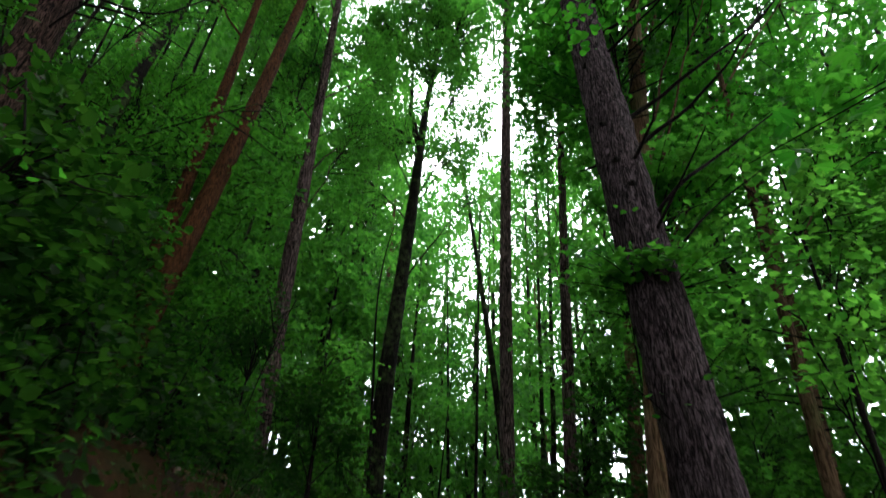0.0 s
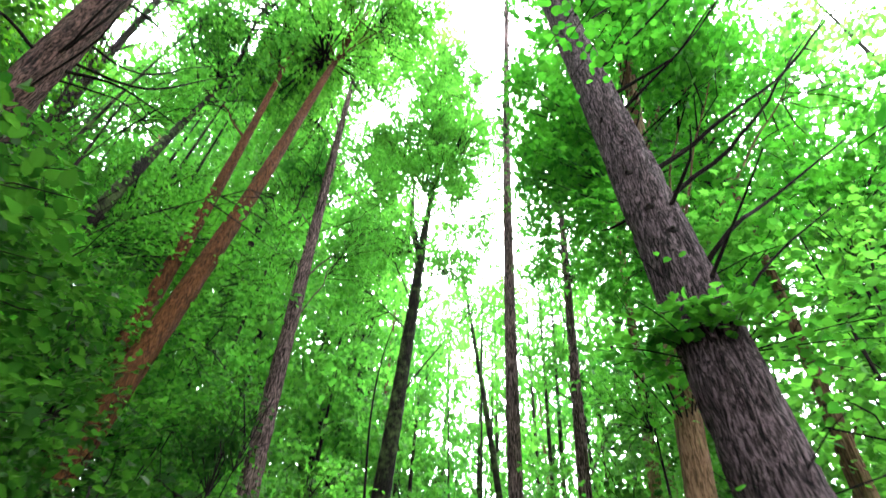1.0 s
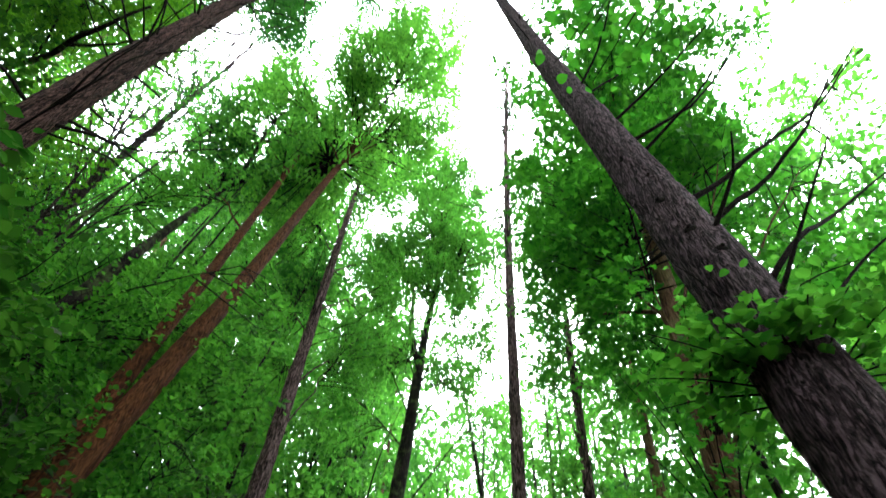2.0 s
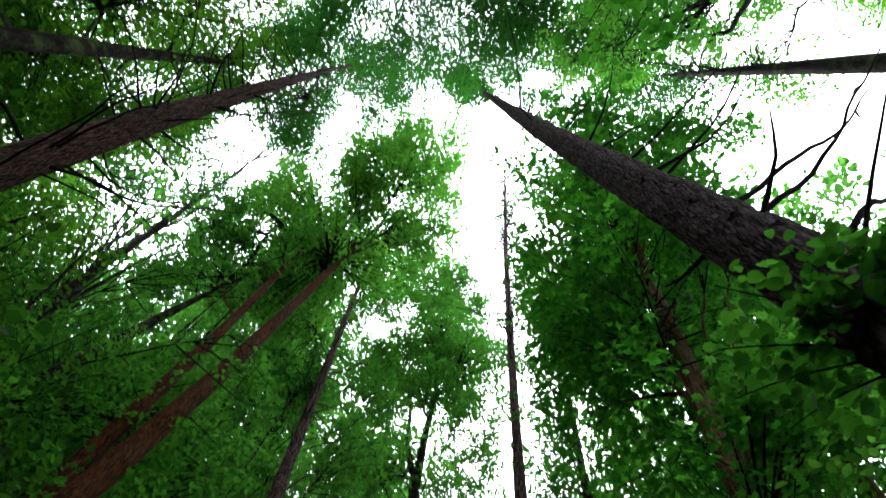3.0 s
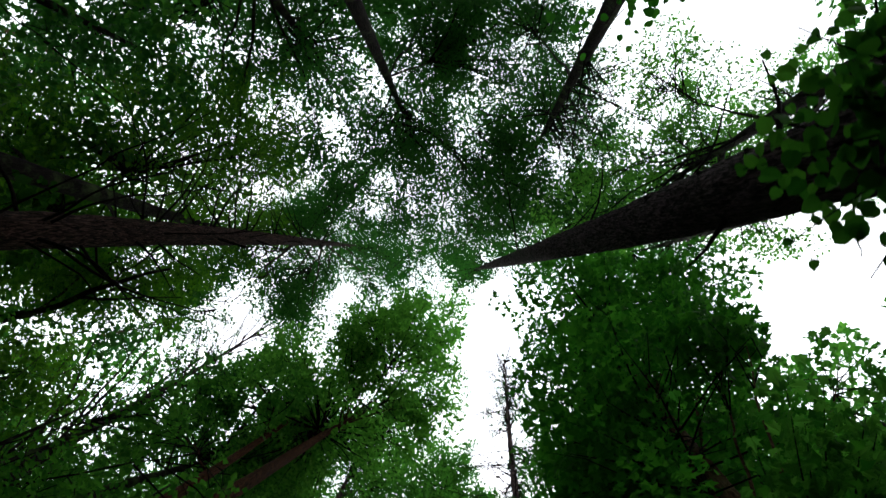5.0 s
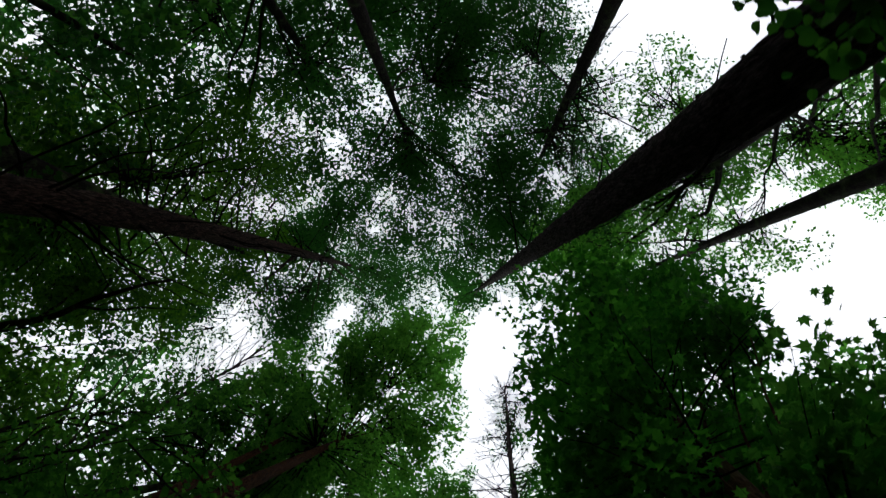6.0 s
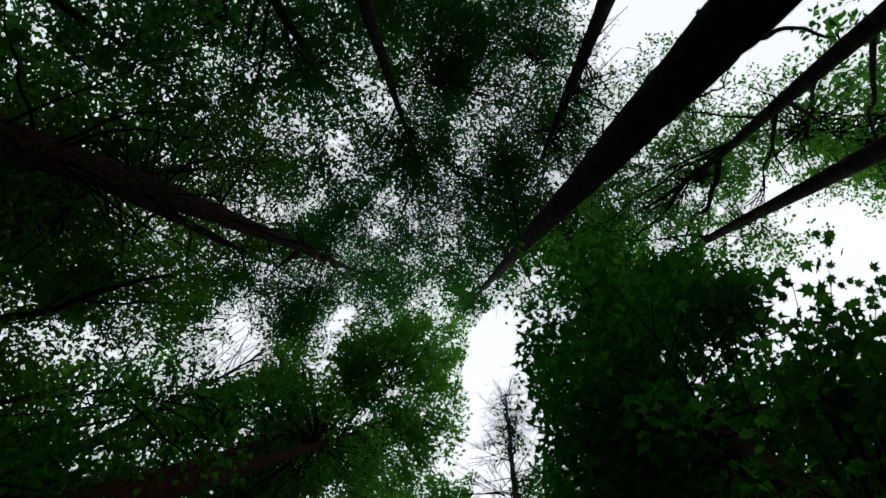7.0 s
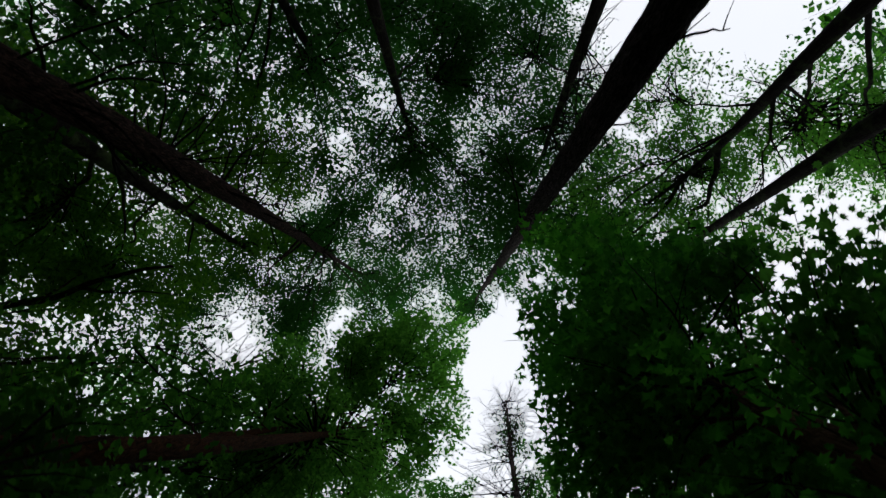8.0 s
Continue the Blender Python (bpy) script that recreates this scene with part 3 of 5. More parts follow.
for k in range(9):
    z0 = rng.uniform(5.5, 10.5)
    s, r = t_b.at(z0)
    a = rng.uniform(-2.2, 2.2)
    ln = rng.uniform(0.7, 1.6)
    d = np.array((math.cos(a), math.sin(a), 0.0))
    up = rng.uniform(0.3, 1.0)
    t_b.limb([s + d * r * 0.6, s + d * ln * 0.5 + (0, 0, 0.15 * ln), s + d * ln * 0.8 + (0, 0, up * ln), s + d * ln + (0, 0, 1.5 * up * ln)], rng.uniform(0.014, 0.024), 0.004, "branch", BARK_TWIG, 6)
t_b.mass(-4.2, 4.0, 24.5, 1.5, 1.3, 2.4, 2.63, 0.074)
t_b.mass(-5.6, 3.0, 22, 1.6, 1.4, 1.8, 2.18, 0.074)
t_b.mass(-2.9, 4.6, 24.0, 1.0, 0.9, 1.5, 1.60, 0.074)
t_b.mass(-6.2, 5.4, 21.5, 1.0, 1.2, 1.8, 3.20, 0.074)
t_b.mass(-8.8, 6.2, 20.0, 1.2, 1.0, 1.5, 2.33, 0.074)
t_b.mass(-5.4, 4.9, 22.5, 0.8, 0.7, 1.2, 2.33, 0.074)
t_b.mass(-5.7, 6.4, 21.0, 0.9, 0.7, 1.2, 2.33, 0.074)
t_b.mass(-8.0, 4.4, 20.0, 1.5, 0.9, 1.6, 2.04, 0.074)
t_b.mass(-3.2, 5.4, 24.0, 0.9, 0.7, 1.4, 1.46, 0.074)
t_b.mass(-3.1, 5.8, 22.5, 0.9, 0.6, 1.0, 1.4, 0.074)
t_b.mass(-7.0, 5.8, 21.0, 0.8, 0.7, 0.9, 1.4, 0.074)
t_b.finish(LEAF_HIGH, "rhomb", 0.092)

t_c = Tree("tree", "leaning tree with smooth red-brown bark under a bright green crown",
           [(-3.7, 5.95, 1), (-3.69, 6.2, 2.6), (-3.63, 7.14, 8), (-3.52, 8.4, 15), (-3.3, 9.2, 20), (-2.8, 9.2, 23)], 0.168, BARK_RED, 7, seg=40, step=0.1, relief=0.008)
t_c.mass(-2.0, 7.2, 20.2, 2.0, 1.7, 1.9, 1.60, 0.089)
t_c.mass(-1.0, 7.4, 21.0, 1.0, 1.5, 1.4, 1.30, 0.089)
t_c.mass(-3.7, 6.7, 19.5, 1.3, 1.2, 1.4, 1.50, 0.089)
t_c.mass(-4.4, 9.0, 16.8, 2.2, 1.9, 2.0, 2.34, 0.089)
t_c.mass(-2.6, 9.6, 19.0, 1.6, 1.3, 1.7, 2.13, 0.089)
t_c.mass(-5.4, 7.4, 18.5, 1.4, 1.1, 1.4, 1.30, 0.089)
t_c.mass(-1.2, 8.9, 19.5, 1.1, 1.2, 1.5, 2.34, 0.089)
t_c.mass(-3.4, 8.0, 19.0, 1.2, 1.0, 1.2, 2.13, 0.089)
t_c.mass(-2.2, 6.3, 21.0, 1.2, 0.8, 1.1, 2.1, 0.089)
t_c.mass(-0.7, 6.6, 21.5, 0.8, 0.7, 1.0, 1.6, 0.089)
t_c.mass(-3.0, 7.0, 19.8, 1.3, 1.0, 1.2, 1.7, 0.089)
t_c.mass(-2.2, 8.5, 18.6, 1.4, 1.1, 1.3, 1.6, 0.089)
t_c.mass(-0.85, 5.7, 21.8, 0.8, 0.5, 0.9, 1.5, 0.089)
t_c.mass(-2.2, 5.75, 21.5, 1.0, 0.55, 0.9, 1.7, 0.089)
t_c.mass(-3.7, 6.3, 20.8, 0.9, 0.55, 0.9, 1.5, 0.089)
t_c.finish(LEAF_LIT, "rhomb", 0.104)

t_c2 = Tree("tree", "slimmer leaning stem with red-brown bark beside its larger twin",
            [(-3.9, 6.15, 1), (-3.86, 6.45, 3), (-4.35, 7.5, 10), (-5.06, 9.1, 20), (-5.2, 9.4, 22)], 0.132, BARK_RED, 8, seg=32, step=0.09, relief=0.007)
t_c2.mass(-6.0, 9.4, 19, 2.4, 2.2, 2.4, 2.05, 0.089)
t_c2.mass(-7.3, 7.4, 17, 1.7, 1.3, 1.8, 0.30, 0.089)
t_c2.mass(-6.6, 8.0, 20.5, 1.4, 1.1, 1.4, 0.90, 0.089)
t_c2.mass(-7.6, 8.6, 20.0, 1.5, 1.2, 1.5, 0.60, 0.089)
t_c2.mass(-4.6, 7.6, 14.5, 1.0, 0.8, 1.0, 1.2, 0.089)
t_c2.mass(-6.0, 7.6, 12.5, 1.0, 0.8, 0.9, 1.2, 0.089)
t_c2.finish(LEAF_LIME, "rhomb", 0.125)

t_c3 = Tree("tree", "dark straight tree on the upper bank", [(-8.45, 16.1, 2), (-7.85, 16.6, 20), (-7.8, 16.6, 26)], 0.25, BARK_DARK, 9, seg=24, relief=0.01)
t_c3.mass(-7.6, 15.2, 23, 3.0, 2.6, 3.5, 2.02, 0.111)
t_c3.mass(-9.5, 14.0, 15, 2.6, 2.2, 3.0, 1.79, 0.111)
t_c3.mass(-10.6, 14.4, 23.0, 2.4, 2.0, 2.6, 2.0, 0.111)
t_c3.mass(-8.6, 13.6, 25.5, 2.0, 1.7, 1.8, 1.8, 0.111)
t_c3.finish(LEAF_LIME, "rhomb", 0.122)

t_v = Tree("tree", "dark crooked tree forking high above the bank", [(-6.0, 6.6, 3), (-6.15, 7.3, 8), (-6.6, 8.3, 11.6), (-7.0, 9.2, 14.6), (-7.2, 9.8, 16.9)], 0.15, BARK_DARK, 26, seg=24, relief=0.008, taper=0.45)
t_v.limb([t_v.at(16.6)[0], (-7.2, 9.7, 18.4), (-6.95, 9.4, 20.0), (-6.9, 9.24, 21.5)], 0.09, 0.03)
t_v.limb([t_v.at(16.4)[0], (-6.7, 9.7, 16.9), (-5.9, 9.44, 17.0), (-5.4, 9.5, 17.8)], 0.07, 0.02)
t_v.limb([t_v.at(14.6)[0], (-6.3, 9.4, 15.0), (-5.5, 9.7, 15.6)], 0.03, 0.008)
t_v.mass(-6.9, 9.4, 21.2, 1.2, 1.1, 1.2, 1.2, 0.1)
t_v.mass(-7.7, 9.6, 17.5, 1.6, 1.3, 1.3, 1.8, 0.1)
t_v.mass(-9.6, 9.8, 17.0, 1.5, 1.2, 1.3, 1.6, 0.1)
t_v.mass(-5.6, 10.4, 17.5, 1.3, 1.0, 1.2, 1.6, 0.1)
t_v.mass(-7.6, 7.6, 16.0, 1.2, 0.9, 1.0, 1.0, 0.1)
t_v.finish(LEAF_LIME, "rhomb", 0.11)

t_d = Tree("tree", "straight tree with deeply furrowed dark bark and wispy dead twigs",
           [(-4.1, 12.5, 2), (-4.18, 12.48, 8), (-4.25, 12.43, 15), (-4.32, 12.39, 22), (-4.3, 12.3, 27)], 0.245, BARK_RIDGE, 10, seg=44, step=0.09, relief=0.022)
rng = np.random.default_rng(52)
for k in range(26):
    z0 = rng.uniform(12, 22)
    s, r = t_d.at(z0)
    a = rng.uniform(-1.9, 0.9)
    ln = rng.uniform(0.8, 2.6)
    d = np.array((math.cos(a), math.sin(a), rng.uniform(0.05, 0.45)))
    t_d.limb([s + d * r * 0.6, s + d * ln * 0.5 + rng.normal(0, 0.06, 3), s + d * ln + rng.normal(0, 0.15, 3)], 0.016, 0.003, "branch", BARK_TWIG, 5)
t_d.mass(-3.9, 11.7, 23.5, 2.2, 1.8, 2.4, 2.46, 0.093)
t_d.mass(-5.8, 12.2, 19, 2.0, 1.6, 2.2, 2.24, 0.093)
t_d.mass(-2.9, 12.6, 21.5, 1.1, 0.9, 1.2, 1.68, 0.093)
t_d.mass(-3.2, 13.2, 13, 1.2, 1.0, 1.5, 1.68, 0.093)
t_d.mass(-5.6, 12.9, 14.5, 1.6, 1.2, 1.8, 2.02, 0.093)
t_d.mass(-2.8, 13.6, 16.0, 1.0, 0.9, 1.4, 1.8, 0.094)
t_d.mass(-3.2, 13.6, 24.5, 1.5, 1.3, 1.8, 2.0, 0.094)
t_d.mass(-5.6, 11.4, 21.5, 1.3, 1.1, 1.5, 1.6, 0.094)
t_d.mass(-5.2, 14.2, 18.2, 1.4, 1.2, 1.5, 1.8, 0.094)
t_d.mass(-4.6, 13.3, 20.6, 1.1, 0.9, 1.1, 1.3, 0.094)
t_d.mass(-5.3, 13.5, 12.6, 1.1, 0.9, 1.1, 1.7, 0.094)
t_d.mass(-3.0, 13.8, 13.8, 1.1, 0.9, 1.2, 1.7, 0.094)
t_d.mass(-5.2, 13.6, 16.6, 1.1, 0.9, 1.2, 1.6, 0.094)
t_d.mass(-3.0, 13.4, 17.6, 0.9, 0.8, 1.1, 1.5, 0.094)
t_d.finish(LEAF_LIME, "rhomb", 0.105)

t_e = Tree("tree", "mossy dark trunk forking under a light green crown",
           [(-1.95, 15.7, 2), (-1.85, 15.7, 6), (-1.5, 15.8, 12), (-1.25, 15.85, 17), (-0.9, 15.9, 21), (-0.6, 15.8, 25)], 0.31, BARK_DARK, 11, seg=36, step=0.1, relief=0.012)
t_e.limb([t_e.at(15.2)[0], (-1.75, 15.7, 16.6), (-1.9, 15.6, 19.5)], 0.14, 0.04)
t_e.mass(-1.3, 15.6, 24.0, 2.7, 2.2, 3.2, 3.93, 0.106)
t_e.mass(0.1, 15.2, 20.8, 1.9, 1.6, 1.9, 3.93, 0.106)
t_e.mass(-2.7, 15.6, 20.6, 1.6, 1.4, 1.9, 3.32, 0.106)
t_e.mass(-1.0, 14.8, 18.8, 1.4, 1.2, 1.1, 3.02, 0.106)
t_e.mass(0.2, 15.9, 15.4, 1.5, 1.1, 1.3, 1.5, 0.106)
t_e.mass(-2.9, 15.8, 16.0, 1.2, 0.9, 1.5, 1.9, 0.106)
t_e.mass(0.9, 16.4, 13.4, 1.3, 1.0, 1.1, 1.4, 0.106)
t_e.mass(-0.8, 13.6, 25.5, 1.8, 1.4, 1.6, 2.97, 0.106)
t_e.mass(-3.0, 16.4, 23.5, 1.7, 1.3, 2.0, 2.97, 0.106)
t_e.mass(-2.9, 17.0, 17.0, 1.4, 1.2, 1.8, 2.70, 0.106)
t_e.mass(-3.7, 15.4, 20.5, 1.4, 1.2, 1.6, 2.70, 0.106)
t_e.mass(0.3, 14.9, 17.6, 1.3, 1.0, 1.2, 2.43, 0.106)
t_e.mass(-1.2, 14.2, 21.5, 1.4, 1.1, 1.4, 2.43, 0.106)
t_e.mass(0.75, 15.5, 22.6, 0.9, 0.8, 1.3, 1.3, 0.106)
t_e.mass(0.7, 15.6, 19.0, 0.9, 0.8, 1.2, 1.4, 0.106)
t_e.mass(0.7, 15.7, 16.4, 0.8, 0.7, 1.0, 1.3, 0.106)
t_e.mass(0.2, 14.3, 25.3, 1.1, 1.0, 1.6, 2.2, 0.106)
t_e.mass(-0.9, 14.2, 23.4, 1.3, 1.0, 1.4, 2.2, 0.106)
t_e.mass(-2.0, 15.2, 15.4, 1.3, 1.0, 1.2, 2.4, 0.106)
t_e.mass(-0.2, 15.1, 14.4, 1.2, 0.9, 0.9, 2.0, 0.106)
t_e.mass(-3.3, 16.6, 13.6, 1.3, 1.0, 1.8, 1.8, 0.106)
t_e.mass(-3.4, 16.4, 18.6, 1.2, 1.0, 1.6, 1.7, 0.106)
t_e.finish(LEAF_LIME, "rhomb", 0.117)

t_f = Tree("tree", "slender straight tree with thin twiggy top and few leaves",
           [(1.24, 12.5, 2), (1.28, 12.1, 8), (1.4, 11.5, 15), (1.6, 10.8, 22), (1.9, 9.9, 29), (1.95, 9.5, 31)], 0.175, BARK_RIDGE, 12, seg=36, step=0.08, relief=0.010, taper=0.6)
rng = np.random.default_rng(53)
for k in range(170):
    z0 = 15 + 15.5 * rng.uniform() ** 0.8
    s, r = t_f.at(z0)
    a = rng.uniform(0, 6.28)
    ln = rng.uniform(0.6, 2.1) * (1.25 - 0.5 * (z0 - 15) / 15.5)
    d = np.array((math.cos(a), math.sin(a), rng.uniform(0.25, 0.8)))
    e = s + d * ln + rng.normal(0, 0.1, 3)
    t_f.stick([s + d * r * 0.5, s + d * ln * 0.5, e], 0.02, 0.005)
    for _ in range(3):
        w = rng.uniform(0.4, 0.9)
        f = s + d * ln * w
        t_f.stick([f, f + d * 0.15 + rng.normal(0, 0.1, 3), f + d * 0.35 + rng.normal(0, 0.24, 3)], 0.009, 0.004, 3)
t_f.mass(1.5, 11.4, 16.5, 0.6, 0.6, 1.6, 0.8, 0.085, limb=False)
t_f.mass(1.7, 10.2, 27.5, 0.7, 0.7, 1.8, 0.8, 0.085, limb=False)
t_f.mass(1.6, 10.6, 24.5, 0.8, 0.8, 1.4, 0.90, 0.085, limb=False)
t_f.mass(2.2, 10.8, 20.5, 0.7, 0.7, 1.2, 0.90, 0.085)
t_f.mass(0.9, 11.2, 18.0, 0.5, 0.5, 0.8, 0.90, 0.085)
t_f.finish(LEAF_HIGH, "rhomb", 0.095)

t_g = Tree("tree", "grey straight tree with leaves close along the stem",
           [(2.6, 12.85, 2), (2.95, 12.8, 10), (3.4, 12.65, 20), (3.5, 12.6, 24)], 0.18, BARK_RIDGE, 13, seg=28, step=0.12, relief=0.008)
t_g.mass(3.2, 11.7, 20.5, 1.5, 1.4, 2.6, 2.46, 0.093)
t_g.mass(2.5, 11.2, 15.5, 0.9, 0.8, 1.4, 1.79, 0.093)
t_g.mass(3.8, 11.2, 14.0, 1.2, 1.1, 2.0, 2.24, 0.093)
t_g.mass(2.4, 11.8, 11.0, 0.8, 0.7, 0.8, 1.57, 0.093)
t_g.mass(2.1, 11.4, 13.6, 1.0, 0.8, 1.2, 1.8, 0.094)
t_g.mass(3.1, 11.9, 11.8, 1.2, 1.0, 1.3, 2.0, 0.094)
t_g.mass(2.3, 11.6, 8.4, 1.1, 0.9, 1.2, 1.9, 0.094)
t_g.mass(3.6, 11.6, 7.0, 1.3, 1.0, 1.4, 1.9, 0.094)
t_g.finish(LEAF_LIME, "rhomb", 0.105)

t_j = Tree("tree", "maple with smooth tan bark and a dense dark green crown",
           [(2.2, 6.65, 0), (2.32, 6.59, 2), (2.67, 6.5, 6), (3.2, 6.33, 12), (3.65, 6.2, 17), (3.9, 6.1, 20)], 0.175, BARK_TAN, 14, seg=36, step=0.08, relief=0.006, taper=0.6)
t_j.mass(2.4, 6.0, 8.8, 1.6, 1.7, 1.7, 2.74, 0.092, clump=0.36)
t_j.mass(1.8, 6.9, 9.6, 0.9, 1.3, 1.6, 2.10, 0.092, clump=0.36)
t_j.mass(3.6, 5.2, 9.6, 1.2, 0.8, 1.0, 2.10, 0.092, clump=0.36)
t_j.mass(3.0, 6.1, 12.2, 2.0, 1.9, 1.8, 2.10, 0.092)
t_j.mass(3.4, 5.9, 16.0, 1.9, 1.7, 1.9, 1.58, 0.092)
t_j.mass(4.4, 6.6, 7.2, 1.4, 1.4, 1.1, 1.5, 0.092)
t_j.mass(1.9, 7.7, 10.5, 0.9, 1.1, 2.0, 2.32, 0.092)
t_j.mass(3.1, 5.8, 5.9, 1.0, 0.7, 0.6, 1.5, 0.092, clump=0.3)
t_j.mass(5.0, 7.6, 10.5, 1.6, 1.6, 2.0, 2.10, 0.092)
t_j.mass(5.4, 5.6, 9.6, 1.3, 1.0, 1.2, 1.56, 0.092)
t_j.mass(4.6, 8.4, 13.0, 1.5, 1.3, 1.6, 1.84, 0.092)
t_j.mass(1.75, 8.5, 8.8, 0.8, 0.8, 1.0, 1.66, 0.092)
t_j.mass(2.9, 7.6, 7.4, 1.0, 0.9, 0.9, 1.66, 0.092)
t_j.mass(2.4, 4.9, 13.0, 1.2, 0.7, 1.2, 1.38, 0.092)
t_j.mass(3.9, 4.9, 11.6, 1.3, 0.6, 1.0, 1.29, 0.092)
t_j.mass(2.5, 4.2, 13.2, 1.1, 0.6, 1.0, 1.60, 0.092)
t_j.mass(3.9, 4.3, 13.2, 1.1, 0.6, 1.0, 1.60, 0.092)
t_j.mass(4.9, 4.3, 13.8, 0.9, 0.5, 0.9, 1.20, 0.092)
t_j.mass(5.6, 5.2, 11.6, 1.0, 0.6, 0.9, 1.20, 0.092)
t_j.mass(3.45, 4.8, 8.6, 0.6, 0.4, 0.6, 2.3, 0.092)
t_j.mass(4.3, 5.35, 9.2, 0.8, 0.4, 0.7, 1.9, 0.092)
t_j.mass(5.2, 5.35, 10.2, 0.8, 0.4, 0.6, 1.2, 0.092)
t_j.finish(LEAF_MAPLE, "trident", 0.116, 0.4)

t_k = Tree("tree", "plain brown trunk standing among bright foliage", [(4.39, 14.2, 2), (5.0, 14.0, 11), (5.56, 13.8, 20), (5.6, 13.8, 24)], 0.2, BARK_TAN, 15, seg=24)
t_k.mass(5.4, 13.8, 21, 2.2, 2.0, 3.0, 2.24, 0.111)
t_k.mass(4.4, 13.4, 13, 1.6, 1.4, 1.8, 2.02, 0.111)
t_k.finish(LEAF_LIME, "rhomb", 0.122)

t_l = Tree("tree", "slim tan tree in the thicket beside the path", [(4.55, 7.3, 0), (4.7, 7.35, 4), (5.0, 7.5, 12), (5.1, 7.6, 15)], 0.115, BARK_TAN, 16, seg=24, relief=0.005)
t_l.mass(5.3, 7.6, 13.5, 1.7, 1.6, 2.2, 2.4, 0.12)
t_l.mass(6.2, 6.6, 8.0, 1.5, 1.5, 1.6, 2.4, 0.12)
t_l.finish(LEAF_MAPLE, "ovate", 0.12)

t_l2 = Tree("tree", "tan trunk with a slight lean in bright undergrowth", [(6.69, 10.7, 1), (7.0, 10.5, 8), (7.47, 10.1, 20), (7.5, 10.1, 22)], 0.17, BARK_TAN, 17, seg=24)
t_l2.mass(7.4, 10.2, 19, 2.4, 2.2, 3.0, 2.46, 0.102)
t_l2.mass(6.4, 9.4, 12, 1.8, 1.6, 2.0, 2.24, 0.102)
t_l2.mass(8.4, 9.6, 8, 2.0, 1.6, 2.0, 2.24, 0.102)
t_l2.finish(LEAF_LIME, "rhomb", 0.112)

t_h = Tree("tree", "thin grey leaning trunk far down the path", [(1.95, 17.6, 2), (1.2, 17.7, 9), (-0.2, 17.9, 19), (-0.4, 17.9, 21)], 0.15, BARK_DARK, 18, seg=16)
t_h.mass(0.2, 17.6, 18.5, 1.0, 0.8, 1.2, 1.12, 0.111)
t_h.finish(LEAF_LIME, "rhomb", 0.122)

t_s = Tree("tree", "half-dead grey tree with a brush of bare upright branches", [(-11.9, 10.4, 3), (-11.2, 9.7, 10), (-10.5, 9.0, 18), (-9.3, 8.1, 22), (-7.9, 7.0, 24.5)], 0.24, BARK_GREY, 19, seg=28, relief=0.01, loose=True)
rng = np.random.default_rng(54)
for k in range(96):
    z0 = rng.uniform(9, 24)
    s, r = t_s.at(z0)
    ln = rng.uniform(1.8, 4.6)
    d = np.array((rng.uniform(-0.3, 0.9), rng.uniform(-0.9, 0.2), rng.uniform(0.3, 1.0)))
    e = s + d * ln
    t_s.limb([s, s + d * ln * 0.5 + rng.normal(0, 0.12, 3), e], 0.028, 0.006, "branch", BARK_GREY, 5)
    for _ in range(4):
        f = s + d * ln * rng.uniform(0.35, 0.95)
        t_s.stick([f, f + d * 0.3 + rng.normal(0, 0.15, 3), f + d * 0.6 + rng.normal(0, 0.3, 3)], 0.008, 0.002, 3)
t_s.mass(-9.6, 8.0, 20.5, 2.0, 1.6, 1.6, 0.35, 0.089)
t_s.mass(-9.2, 5.6, 19.5, 1.6, 1.0, 1.6, 1.30, 0.089)
t_s.mass(-12.5, 9.5, 15, 2.4, 2.0, 2.4, 1.79, 0.089)
t_s.mass(-11.4, 3.9, 19.5, 1.3, 1.0, 1.2, 1.7, 0.1)
t_s.mass(-9.5, 5.0, 19.5, 0.9, 0.7, 1.0, 1.2, 0.1)
t_s.mass(-7.6, 6.1, 14.0, 1.0, 0.8, 0.9, 0.9, 0.1)
t_s.mass(-7.6, 6.3, 20.0, 0.8, 0.6, 0.9, 1.0, 0.1)
t_s.finish(LEAF_HIGH, "rhomb", 0.100)

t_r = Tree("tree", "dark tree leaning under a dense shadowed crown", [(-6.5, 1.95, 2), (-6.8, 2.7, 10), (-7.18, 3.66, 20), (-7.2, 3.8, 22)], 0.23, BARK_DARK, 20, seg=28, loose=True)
t_r.mass(-11.7, 4.9, 17.1, 1.4, 0.9, 1.1, 2.16, 0.088)
t_r.mass(-8.9, 5.0, 17.7, 1.1, 0.7, 0.9, 1.44, 0.088)
t_r.mass(-9.9, 4.8, 16.2, 1.5, 1.0, 1.2, 2.16, 0.088)
t_r.mass(-8.6, 1.7, 15.5, 2.6, 2.2, 2.4, 2.28, 0.088)
t_r.mass(-10.8, 3.2, 14.5, 2.4, 2.0, 2.4, 3.12, 0.088)
t_r.mass(-6.6, 0.6, 17.5, 2.0, 1.8, 2.0, 2.16, 0.088)
t_r.mass(-7.2, 3.4, 19.0, 1.6, 1.5, 1.8, 1.97, 0.088)
t_r.mass(-13.0, 1.0, 15.0, 2.6, 2.4, 2.6, 2.28, 0.088)
t_r.mass(-8.7, 1.7, 20.0, 1.2, 1.0, 1.1, 1.80, 0.088)
t_r.mass(-6.3, 1.2, 20.0, 1.1, 0.9, 1.1, 1.68, 0.088)
t_r.mass(-9.6, 3.0, 20.0, 1.2, 0.9, 1.1, 1.68, 0.088)
t_r.mass(-7.0, 3.3, 20.5, 1.0, 0.8, 1.0, 1.56, 0.088)
